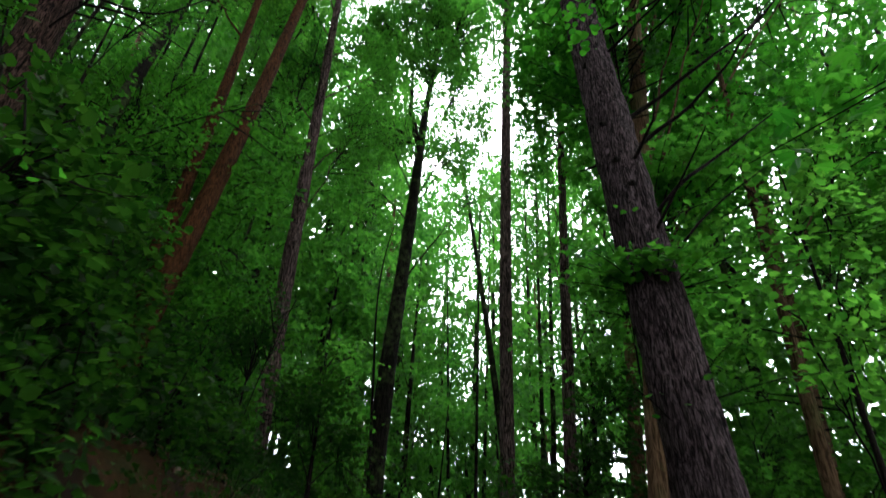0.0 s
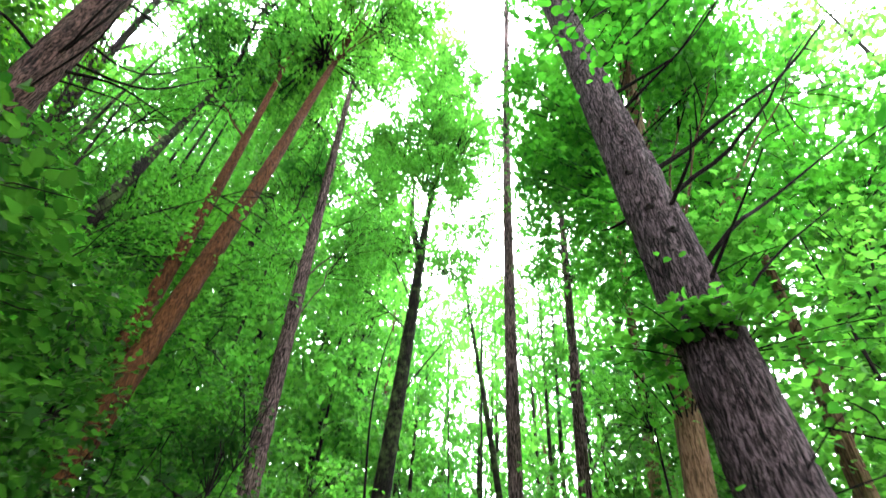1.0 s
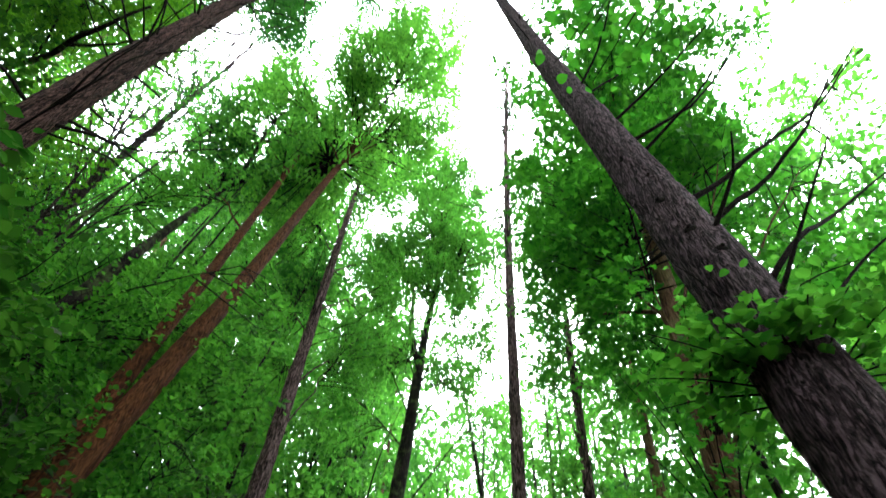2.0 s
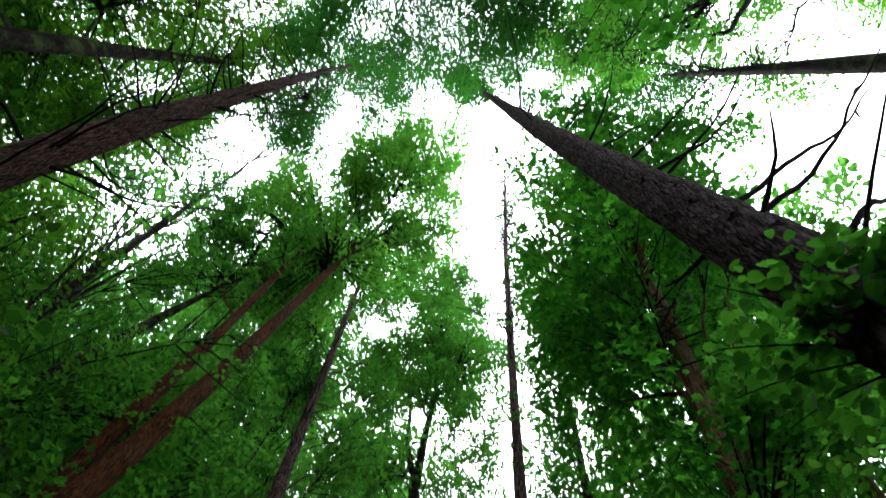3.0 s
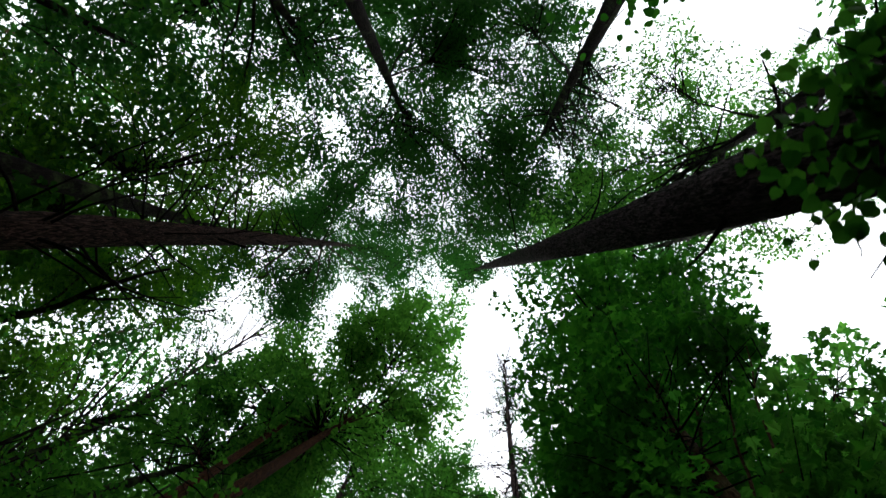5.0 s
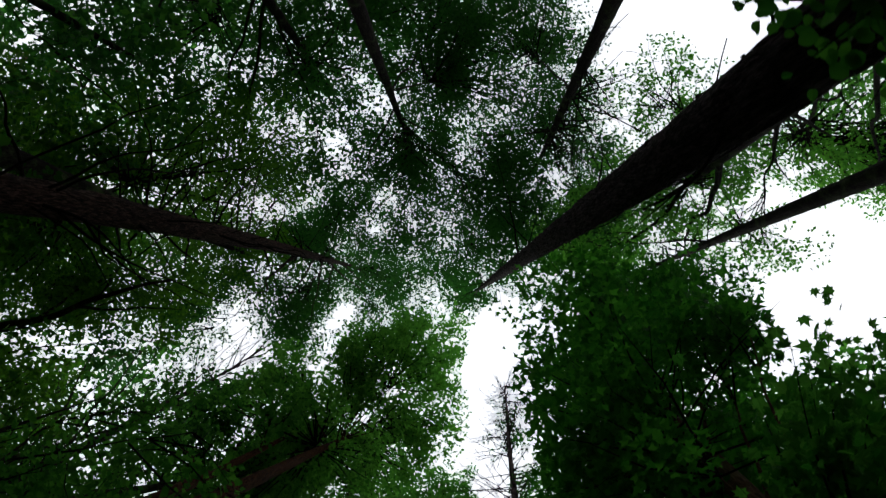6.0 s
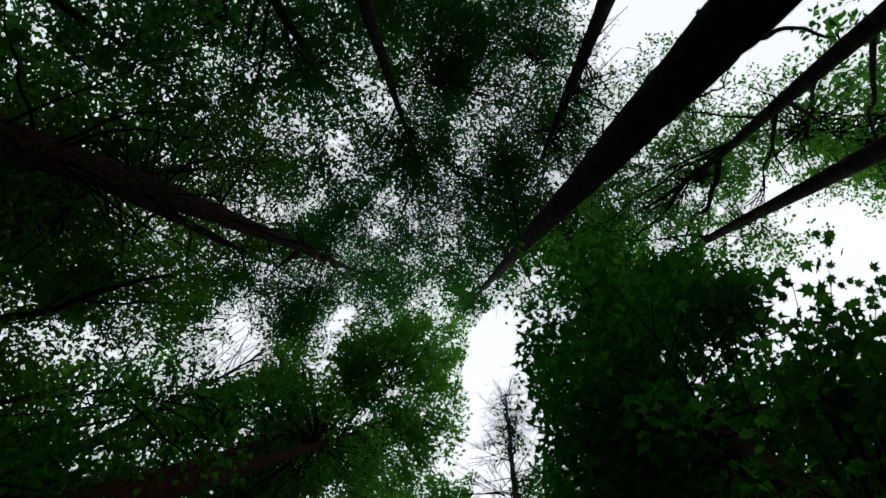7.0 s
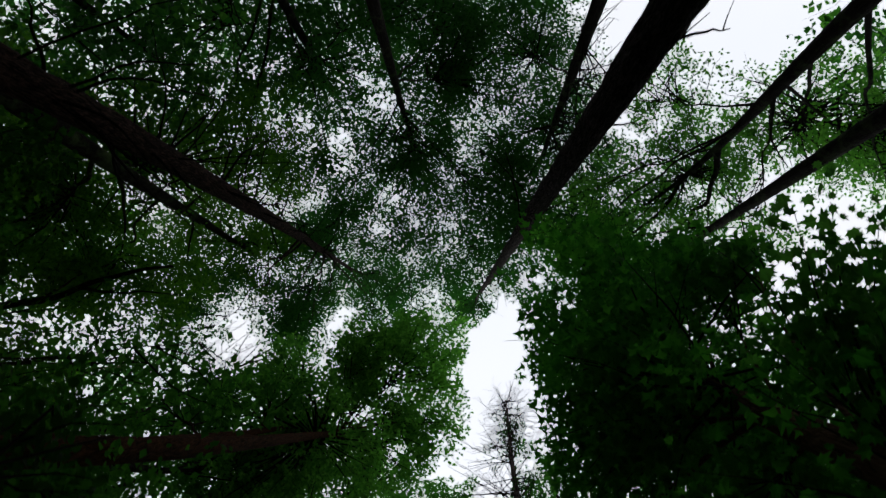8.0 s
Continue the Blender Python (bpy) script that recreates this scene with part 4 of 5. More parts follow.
t_r.finish(LEAF_OLIVE, "rhomb", 0.098)

t_w = Tree("tree", "dark tree with one long crooked limb reaching over the bank", [(-13.6, 6.4, 2), (-13.5, 6.4, 11), (-13.2, 6.3, 13.4), (-13.7, 6.5, 15.5)], 0.24, BARK_DARK, 24, seg=24, loose=True)
t_w.limb([t_w.at(13.0)[0], (-11.9, 5.95, 13.7), (-11.0, 5.63, 14.15), (-10.37, 5.46, 14.4), (-9.61, 5.24, 14.55), (-8.9, 4.92, 14.75), (-8.3, 4.62, 15.0), (-7.7, 4.45, 15.7)], 0.15, 0.035)
t_w.limb([(-9.3, 5.1, 14.6), (-8.7, 5.15, 15.0), (-8.0, 5.1, 15.2), (-7.4, 5.2, 15.8)], 0.05, 0.012, "branch", BARK_DARK, 6)
t_w.limb([(-10.2, 5.42, 14.42), (-10.0, 5.0, 15.0), (-9.9, 4.5, 15.8)], 0.05, 0.012, "branch", BARK_DARK, 6)
t_w.mass(-9.4, 5.0, 16.3, 1.5, 0.9, 0.9, 1.3, 0.088)
t_w.mass(-11.2, 5.2, 16.6, 1.4, 0.9, 1.0, 1.5, 0.088)
t_w.mass(-7.8, 4.7, 16.6, 1.0, 0.7, 0.8, 1.1, 0.088)
t_w.mass(-8.3, 6.1, 17.0, 1.2, 0.5, 0.8, 1.0, 0.088)
t_w.finish(LEAF_OLIVE, "rhomb", 0.098)

t_p = Tree("tree", "dark forest tree with a broad dense crown", [(-4.85, -2.3, 2), (-5.0, -2.34, 20), (-5.0, -2.3, 23)], 0.26, BARK_DARK, 21, seg=28, loose=True)
t_p.mass(-4.6, 0.7, 19.0, 1.5, 1.2, 1.4, 2.18, 0.105)
t_p.mass(-8.8, 0.0, 18.5, 1.6, 1.1, 1.4, 1.00, 0.105)
t_p.mass(-5.0, -2.0, 18.5, 2.6, 2.2, 2.4, 3.20, 0.105)
t_p.mass(-8.0, -2.6, 17, 2.6, 2.4, 2.6, 1.60, 0.105)
t_p.mass(-3.2, -4.4, 19, 2.2, 2.0, 2.2, 3.20, 0.105)
t_p.mass(-11.5, -2.2, 17, 2.6, 2.4, 2.4, 1.40, 0.105)
t_p.mass(-6.5, -5.5, 18, 2.8, 2.2, 2.6, 3.78, 0.105)
t_p.mass(-9.8, 3.6, 20.5, 1.3, 0.8, 1.2, 1.7, 0.105)
t_p.finish(LEAF_HIGH, "rhomb", 0.115)

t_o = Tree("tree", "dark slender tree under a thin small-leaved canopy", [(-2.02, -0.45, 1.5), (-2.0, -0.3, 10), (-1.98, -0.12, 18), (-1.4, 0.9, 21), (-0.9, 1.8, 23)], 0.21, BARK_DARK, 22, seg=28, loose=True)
t_o.mass(-1.9, 0.6, 19.0, 1.9, 1.7, 2.0, 2.63, 0.074)
t_o.mass(-3.9, 1.9, 20.5, 1.3, 1.1, 1.3, 2.33, 0.074)
t_o.mass(2.0, 2.7, 20.5, 1.3, 0.9, 1.2, 1.45, 0.074)
t_o.mass(-1.0, 4.0, 23.0, 1.5, 0.8, 1.2, 1.74, 0.074)
t_o.mass(1.3, 0.3, 20.0, 1.2, 1.2, 1.2, 1.90, 0.074)
t_o.mass(-0.6, -2.4, 19.0, 2.2, 2.0, 2.2, 2.91, 0.074)
t_o.mass(0.4, 1.4, 20.0, 1.8, 1.7, 1.8, 1.75, 0.074)
t_o.mass(-2.3, 2.7, 20.5, 1.7, 1.2, 1.6, 1.90, 0.074)
t_o.mass(0.2, 3.3, 21.5, 1.5, 1.2, 1.4, 2.04, 0.074)
t_o.mass(-0.9, -5.2, 20.0, 2.2, 1.6, 2.2, 2.91, 0.074)
t_o.mass(-2.3, 4.9, 22.0, 1.1, 0.7, 1.0, 1.5, 0.074)
t_o.mass(2.6, 3.8, 22.0, 1.0, 0.7, 1.0, 1.5, 0.074)
t_o.mass(1.4, 4.2, 23.0, 0.8, 0.6, 1.0, 1.4, 0.074)
t_o.mass(-3.7, 5.2, 22.0, 0.8, 0.6, 0.9, 1.4, 0.074)
t_o.mass(-5.4, 5.6, 21.5, 0.7, 0.6, 0.9, 1.3, 0.074)
t_o.mass(-5.0, 2.8, 20.5, 1.1, 0.9, 1.1, 1.5, 0.074)
t_o.mass(2.8, 4.7, 23.0, 0.9, 0.6, 1.0, 1.3, 0.074)
t_o.mass(-6.4, 3.0, 21.5, 1.1, 0.7, 1.0, 1.4, 0.074)
t_o.finish(LEAF_HIGH, "rhomb", 0.092)

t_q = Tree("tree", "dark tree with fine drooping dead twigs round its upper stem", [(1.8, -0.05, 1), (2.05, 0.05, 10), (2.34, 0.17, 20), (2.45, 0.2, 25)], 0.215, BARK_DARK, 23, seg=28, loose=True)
rng = np.random.default_rng(55)
for k in range(60):
    z0 = rng.uniform(12, 24)
    s, r = t_q.at(z0)
    a = rng.uniform(-1.5, 1.9)
    ln = rng.uniform(0.8, 2.2)
    d = np.array((math.cos(a), math.sin(a), rng.uniform(-0.15, 0.3)))
    t_q.stick([s + d * r * 0.5, s + d * ln * 0.5 + (0, 0, 0.05), s + d * ln + rng.normal(0, 0.12, 3)], 0.022, 0.006)
    for _ in range(3):
        f = s + d * ln * rng.uniform(0.3, 0.95)
        t_q.stick([f, f + rng.normal(0, 0.12, 3), f + d * 0.25 + rng.normal(0, 0.25, 3)], 0.009, 0.004, 3)
t_q.mass(2.4, -0.6, 19.5, 1.4, 1.5, 2.4, 1.90, 0.074)
t_q.mass(2.3, 1.9, 20.5, 1.5, 1.3, 1.6, 1.3, 0.074)
t_q.mass(1.8, -3.4, 19.0, 1.9, 1.7, 2.2, 2.91, 0.074)
t_q.mass(3.9, 1.8, 21.0, 1.2, 1.0, 1.6, 1.60, 0.074)
t_q.mass(0.2, -0.7, 20.5, 1.2, 1.1, 1.2, 1.7, 0.074)
t_q.mass(4.3, 0.3, 20.5, 1.3, 1.1, 1.3, 1.7, 0.074)
t_q.mass(3.3, -1.6, 20.0, 1.2, 1.1, 1.3, 1.6, 0.074)
t_q.mass(1.4, 1.8, 21.0, 1.3, 1.1, 1.2, 1.0, 0.074)
t_q.finish(LEAF_HIGH, "rhomb", 0.092)

t_m = Tree("tree", "slim grey trunk with short dead twigs below a small crown", [(5.15, 1.85, 0), (5.4, 2.3, 5), (5.63, 2.77, 10), (6.11, 3.71, 20), (6.25, 4.0, 23.5)], 0.225, BARK_DARK, 24, seg=36, step=0.1, relief=0.008, loose=True)
rng = np.random.default_rng(56)
for k in range(34):
    z0 = rng.uniform(12, 23)
    s, r = t_m.at(z0)
    a = rng.uniform(0, 6.28)
    ln = rng.uniform(0.5, 1.5)
    d = np.array((math.cos(a), math.sin(a), rng.uniform(-0.1, 0.3)))
    t_m.stick([s + d * r * 0.5, s + d * ln * 0.5, s + d * ln + rng.normal(0, 0.1, 3)], 0.018, 0.006)
t_m.mass(5.9, 4.3, 23.0, 1.7, 1.2, 1.6, 3.20, 0.085)
t_m.mass(4.3, 3.2, 20.5, 1.5, 1.0, 1.4, 2.91, 0.085)
t_m.mass(3.0, 3.0, 19.0, 1.0, 0.6, 1.0, 2.04, 0.085)
t_m.mass(7.4, 3.9, 20.0, 1.4, 0.9, 1.2, 1.4, 0.09)
t_m.mass(5.2, 1.9, 19.0, 1.4, 1.0, 1.2, 1.5, 0.09)
t_m.finish(LEAF_HIGH, "rhomb", 0.095)

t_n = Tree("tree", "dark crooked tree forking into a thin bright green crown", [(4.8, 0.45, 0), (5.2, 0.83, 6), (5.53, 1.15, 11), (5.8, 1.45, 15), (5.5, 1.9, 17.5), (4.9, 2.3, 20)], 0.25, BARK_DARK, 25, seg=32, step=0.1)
t_n.limb([t_n.at(14.8)[0], (6.2, 2.1, 16.2), (6.25, 2.8, 17.8), (6.7, 3.3, 19.3)], 0.09, 0.025)
t_n.limb([t_n.at(16.6)[0], (5.2, 2.6, 17.6), (4.4, 3.2, 18.6), (3.7, 3.5, 19.4)], 0.07, 0.014)
t_n.limb([t_n.at(17.4)[0], (5.6, 1.6, 18.6), (5.2, 0.9, 19.6)], 0.05, 0.012)
t_n.limb([t_n.at(12.0)[0], (6.4, 1.6, 13.6), (7.4, 1.9, 14.8)], 0.05, 0.012)
t_n.mass(6.4, 1.2, 17.6, 1.8, 1.2, 1.7, 2.47, 0.085)
t_n.mass(8.6, 0.6, 15.6, 2.2, 1.7, 2.4, 2.47, 0.085)
t_n.mass(4.6, 2.3, 20.4, 1.4, 1.0, 1.2, 2.18, 0.085)
t_n.mass(10.8, 1.0, 15.5, 2.2, 2.0, 2.6, 2.77, 0.085)
t_n.mass(7.6, 2.6, 19.0, 1.4, 1.0, 1.2, 1.74, 0.085)
t_n.mass(7.0, 3.3, 15.0, 1.3, 0.8, 1.2, 1.3, 0.09)
t_n.mass(9.5, 2.4, 14.0, 1.7, 1.2, 1.6, 1.5, 0.09)
t_n.mass(5.0, -0.6, 16.5, 1.5, 1.2, 1.4, 1.3, 0.09)
for m in [(5.4, 0.3, 17.3, 0.9, 0.8, 0.9, 1.5), (6.2, -0.6, 17.5, 0.8, 0.7, 0.8, 1.3), (5.5, 2.35, 17.5, 1.0, 0.7, 0.9, 1.9), (3.2, 1.9, 17.5, 1.0, 0.8, 0.9, 1.4),
          (2.65, 3.3, 17.5, 0.8, 0.6, 0.8, 1.5), (3.9, 3.45, 17.5, 1.0, 0.6, 0.9, 1.7), (4.4, 1.15, 17.5, 0.9, 0.8, 0.9, 1.4), (7.4, 0.2, 17.5, 0.8, 0.7, 0.8, 0.9)]:
    t_n.mass(*m, 0.08, clump=0.26)
t_n.finish(LEAF_LIT, "rhomb", 0.088)

# ---- tall trees further up the slope ----
for k, (x, y, top, ms) in enumerate([(-13.0, 18.6, 33, [(-11.4, 18, 26.5, 2.6, 2.0, 2.6), (-14.8, 18.4, 30.5, 2.8, 2.2, 2.8), (-14.4, 18, 23.0, 2.4, 2.0, 2.4)]),
                                     (-19.5, 18.0, 32, [(-18.6, 17.6, 28.5, 2.8, 2.2, 2.8), (-19.6, 17.6, 23.5, 2.6, 2.2, 2.6), (-23.0, 17.6, 29.5, 2.8, 2.2, 2.8)]),
                                     (-8.2, 19.4, 32, [(-7.4, 18.6, 29.5, 2.4, 2.0, 2.6), (-9.6, 18.6, 22.0, 2.4, 2.0, 2.4), (-7.0, 18.8, 24.5, 2.0, 1.8, 2.2)])]):
    t = Tree("tree", "tall tree with fresh green foliage up the slope", [(x, y, 3), (x + 0.2, y, 15), (x + 0.3, y - 0.2, top)], 0.24, BARK_DARK, 140 + k, seg=14, step=0.6, relief=0)
    for m in ms:
        t.mass(*m, 2.1, 0.155, clump=0.6)
    t.finish(LEAF_LIME, "rhomb", 0.17)

# ---- understory trees on the bank and in the thicket ----
def understory(label, x, y, top, r0, bark, leaf, seed, masses, size=0.1, shape="ovate", lean=(0.0, 0.0)):
    g = float(ground_height(x, y))
    t = Tree("understory_tree", label, [(x, y, g), (x + lean[0] * 0.3, y + lean[1] * 0.3, g + 0.4 * (top - g)), (x + lean[0], y + lean[1], top)],
             r0, bark, seed, seg=14, step=0.2, relief=0.004, group="understory trees")
    for m in masses:
        t.mass(*m[:6], m[6], size, clump=m[7] if len(m) > 7 else 0.34)
    return t.finish(leaf, shape, size * (1.1 if shape == "rhomb" else 1))


understory("leafy young tree shading the bank", -6.0, 6.3, 10.5, 0.07, BARK_DARK, LEAF_MID, 61,
           [(-5.6, 7.0, 6.9, 1.6, 1.5, 1.1, 2.6), (-7.8, 5.2, 8.0, 1.8, 1.7, 1.3, 2.4), (-6.4, 8.6, 9.0, 1.9, 1.8, 1.6, 2.6), (-4.9, 6.0, 5.6, 1.0, 0.9, 0.9, 2.2), (-4.6, 7.8, 7.8, 1.2, 1.1, 0.9, 1.8), (-3.6, 7.6, 5.6, 0.9, 0.8, 0.7, 1.4), (-2.9, 5.9, 7.0, 1.0, 0.8, 0.8, 0.5), (-5.3, 6.4, 10.0, 1.1, 0.9, 0.8, 1.5)], 0.078, "rhomb")
understory("dense leafy young tree on the bank", -8.0, 8.6, 12.5, 0.08, BARK_DARK, LEAF_MID, 62,
           [(-8.2, 8.6, 10.0, 2.0, 1.8, 1.6, 2.5), (-9.8, 6.6, 9.2, 2.0, 1.8, 1.5, 2.4), (-7.6, 10.6, 10.6, 2.0, 1.8, 2.2, 2.2), (-7.0, 9.6, 7.4, 1.7, 1.6, 1.5, 2.2)], 0.105, "rhomb")
understory("bushy young tree in deep shade", -7.2, 3.6, 9.0, 0.06, BARK_DARK, LEAF_SHRUB_SHADED, 63,
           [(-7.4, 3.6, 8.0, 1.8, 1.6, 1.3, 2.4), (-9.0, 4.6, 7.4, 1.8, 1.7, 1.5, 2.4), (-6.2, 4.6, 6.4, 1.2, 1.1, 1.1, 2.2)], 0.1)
understory("thin young tree with fresh green leaves", -5.6, 10.2, 11.0, 0.06, BARK_DARK, LEAF_LIME, 64,
           [(-5.2, 10.2, 9.6, 1.7, 1.5, 1.8, 2.2), (-6.3, 11.0, 7.0, 1.5, 1.3, 1.5, 2.2), (-4.2, 9.2, 7.0, 1.0, 0.9, 1.1, 1.6)], 0.11)
understory("thicket tree with broad leaves in a lit green", 4.3, 5.9, 7.0, 0.05, BARK_TWIG, LEAF_LIT, 65,
           [(3.8, 5.5, 5.2, 1.0, 0.75, 0.8, 1.7), (4.7, 6.1, 4.2, 1.1, 0.9, 0.9, 1.8), (3.5, 5.2, 3.6, 0.8, 0.6, 0.6, 1.8), (4.9, 5.6, 6.2, 0.9, 0.7, 0.7, 1.8)], 0.1)
understory("bright young tree behind the thicket", 6.4, 7.6, 8.0, 0.05, BARK_TWIG, LEAF_LIME, 66,
           [(6.0, 7.4, 6.0, 1.3, 1.1, 1.2, 2.2), (7.2, 8.0, 4.8, 1.3, 1.2, 1.2, 2.2), (5.6, 8.2, 3.6, 1.2, 1.1, 1.0, 2.0), (7.8, 6.6, 6.4, 1.3, 1.1, 1.2, 2.0)], 0.11)
understory("bright green young tree beyond the maple", 3.6, 10.4, 8.0, 0.05, BARK_TWIG, LEAF_LIME, 70,
           [(3.4, 10.2, 6.6, 1.1, 0.9, 1.1, 2.0), (2.4, 10.6, 5.2, 0.9, 0.8, 0.9, 1.8), (4.4, 10.6, 5.0, 1.1, 0.9, 1.0, 2.0)], 0.1)
understory("low dark bush tree in shade", 2.3, 10.0, 4.6, 0.05, BARK_TWIG, LEAF_SHRUB_SHADED, 67,
           [(2.2, 9.8, 3.2, 1.1, 0.9, 0.9, 2.8), (3.4, 9.4, 2.6, 1.1, 0.9, 0.9, 2.8), (1.5, 10.6, 2.4, 0.8, 0.7, 0.8, 2.6), (2.6, 9.0, 4.0, 0.8, 0.7, 0.6, 2.0)], 0.1)
understory("leafy bush tree beside the path", -2.2, 9.6, 4.8, 0.05, BARK_TWIG, LEAF_SHRUB_SHADED, 68,
           [(-2.3, 9.6, 3.8, 1.0, 0.8, 0.9, 2.6), (-3.2, 10.4, 4.4, 1.0, 0.8, 0.8, 2.4), (-1.6, 10.6, 3.2, 0.9, 0.8, 0.8, 2.4)], 0.1)
understory("soft green bush tree further along", -3.4, 14.6, 7.0, 0.06, BARK_TWIG, LEAF_LIME, 69,
           [(-3.4, 14.4, 5.8, 1.4, 1.0, 1.3, 2.4), (-5.0, 14.0, 5.4, 1.4, 1.0, 1.2, 2.4), (-2.6, 14.0, 4.2, 1.0, 0.8, 0.9, 2.2)], 0.12)

def bush(label, x, y, leaf, seed, masses, size=0.08, lai=2.6):
    g = float(ground_height(x, y))
    zt = max(m[2] for m in masses)
    t = Tree("bush", label, [(x, y, g), (x, y, (g + zt) / 2), (x + 0.1, y, zt)], 0.02, BARK_TWIG, seed, seg=8, step=0.15, relief=0, group="bushes on the bank", category="bush")
    for m in masses:
        t.mass(*m, lai, size, per=20, clump=0.24, twig=0.25)
    return t.finish(leaf, "ovate" if size < 0.1 else "rhomb", size, 0.4)


bush("dark leafy bush overhanging the bank", -2.7, 2.4, LEAF_SHRUB_SHADED, 101, [(-2.15, 2.15, 3.0, 0.5, 0.45, 0.5), (-2.5, 2.6, 3.4, 0.5, 0.5, 0.45), (-2.0, 1.8, 2.6, 0.35, 0.3, 0.35)])
bush("dark bush above the bank's edge", -3.2, 3.5, LEAF_SHRUB_SHADED, 102, [(-3.0, 3.5, 3.7, 0.7, 0.6, 0.6), (-3.5, 4.2, 4.0, 0.7, 0.6, 0.6), (-2.6, 3.2, 2.9, 0.5, 0.4, 0.4)])
bush("green bush on the upper bank", -3.4, 5.2, LEAF_SHRUB_SHADED, 103, [(-3.0, 4.8, 3.5, 0.7, 0.6, 0.5), (-3.9, 5.4, 4.5, 0.9, 0.8, 0.8), (-2.6, 5.4, 2.9, 0.5, 0.5, 0.4)])
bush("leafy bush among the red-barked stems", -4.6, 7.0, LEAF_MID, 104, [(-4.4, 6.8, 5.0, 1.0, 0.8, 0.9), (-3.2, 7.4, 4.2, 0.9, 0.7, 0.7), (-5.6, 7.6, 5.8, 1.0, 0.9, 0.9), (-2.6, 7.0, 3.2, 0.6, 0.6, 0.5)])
bush("leafy branchy bush leaning over the path", -2.3, 6.2, LEAF_SHRUB_SHADED, 110, [(-1.9, 6.2, 4.2, 0.45, 0.4, 0.35), (-2.3, 6.3, 3.8, 0.5, 0.45, 0.4)], 0.065, 2.6)
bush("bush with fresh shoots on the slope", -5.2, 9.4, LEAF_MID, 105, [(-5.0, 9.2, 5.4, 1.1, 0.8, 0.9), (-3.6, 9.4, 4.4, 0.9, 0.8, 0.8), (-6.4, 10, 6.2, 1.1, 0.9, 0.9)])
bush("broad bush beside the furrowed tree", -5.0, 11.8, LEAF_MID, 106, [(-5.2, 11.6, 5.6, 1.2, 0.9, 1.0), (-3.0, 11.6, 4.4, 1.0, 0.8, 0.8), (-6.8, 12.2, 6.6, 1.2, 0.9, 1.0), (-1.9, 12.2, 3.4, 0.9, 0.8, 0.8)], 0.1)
bush("low thick bush on the upper slope", -6.0, 7.8, LEAF_SHRUB_SHADED, 111, [(-5.2, 7.2, 4.5, 0.9, 0.8, 0.6), (-6.6, 8.8, 5.2, 1.1, 0.9, 0.7), (-6.4, 6.4, 5.0, 0.9, 0.8, 0.6), (-8.2, 10.6, 6.2, 1.2, 1.0, 0.8), (-8.4, 8.2, 6.2, 1.2, 1.0, 0.8)], 0.1)
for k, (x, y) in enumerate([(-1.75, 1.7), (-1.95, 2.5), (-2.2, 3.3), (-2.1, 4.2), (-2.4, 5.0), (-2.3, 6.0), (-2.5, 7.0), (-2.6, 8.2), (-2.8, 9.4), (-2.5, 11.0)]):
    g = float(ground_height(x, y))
    bush("low dark green bush on the bank's crest", x, y, LEAF_SHRUB_SHADED, 160 + k, [(x, y, g + 0.35, 0.42, 0.5, 0.3), (x - 0.3, y + 0.4, g + 0.55, 0.4, 0.4, 0.3)], 0.07, 2.2)
bush("tall dark leafy bush before the great trunk", -2.6, 2.5, LEAF_SHRUB_SHADED, 180, [(-2.3, 2.4, 3.7, 0.28, 0.26, 0.25), (-2.75, 2.15, 4.3, 0.2, 0.2, 0.25)], 0.08, 2.0)
bush("tall shaded bush on the slope", -6.4, 5.4, LEAF_SHRUB_SHADED, 107, [(-6.0, 5.2, 5.4, 1.1, 0.9, 0.9), (-7.6, 5.8, 6.2, 1.2, 1.0, 1.0), (-5.0, 4.6, 4.6, 0.8, 0.7, 0.7)])
for k, (x, y) in enumerate([(-4.5, 16.6), (-3.7, 17.6), (-3.0, 18.8), (-5.2, 18.0)]):
    g = float(ground_height(x, y))
    bush("leafy bush beside the far path", x, y, LEAF_MID, 175 + k, [(x, y, g + 0.9, 0.9, 0.8, 0.8), (x + 0.5, y, g + 1.8, 0.8, 0.7, 0.8)], 0.12, 2.2)
bush("light green bush between the thicket stems", 5.4, 9.6, LEAF_LIME, 112, [(4.8, 9.4, 2.3, 0.9, 0.8, 0.9), (6.2, 9.6, 2.8, 1.0, 0.8, 0.9), (5.4, 10.2, 3.8, 1.0, 0.8, 0.8), (7.6, 9.0, 3.0, 1.0, 0.8, 1.0)], 0.1)
bush("low bush in the thicket", 3.6, 7.4, LEAF_LIME, 108, [(3.4, 7.4, 2.4, 0.8, 0.7, 0.7), (4.4, 8.2, 2.8, 0.9, 0.8, 0.8), (5.6, 7.0, 2.6, 1.0, 0.8, 0.8)], 0.1)

rng = np.random.default_rng(120)
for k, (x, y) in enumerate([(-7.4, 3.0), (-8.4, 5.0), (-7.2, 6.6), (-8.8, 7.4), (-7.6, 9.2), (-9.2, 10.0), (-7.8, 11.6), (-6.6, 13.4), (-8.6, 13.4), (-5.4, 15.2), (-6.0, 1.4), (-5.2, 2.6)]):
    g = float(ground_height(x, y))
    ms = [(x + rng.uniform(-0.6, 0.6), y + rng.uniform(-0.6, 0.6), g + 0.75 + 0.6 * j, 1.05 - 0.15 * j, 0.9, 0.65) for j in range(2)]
    bush("dark shaded bush high on the slope", x, y, LEAF_SHRUB_SHADED if k % 2 else LEAF_MAPLE, 130 + k, ms, 0.1, 2.4)

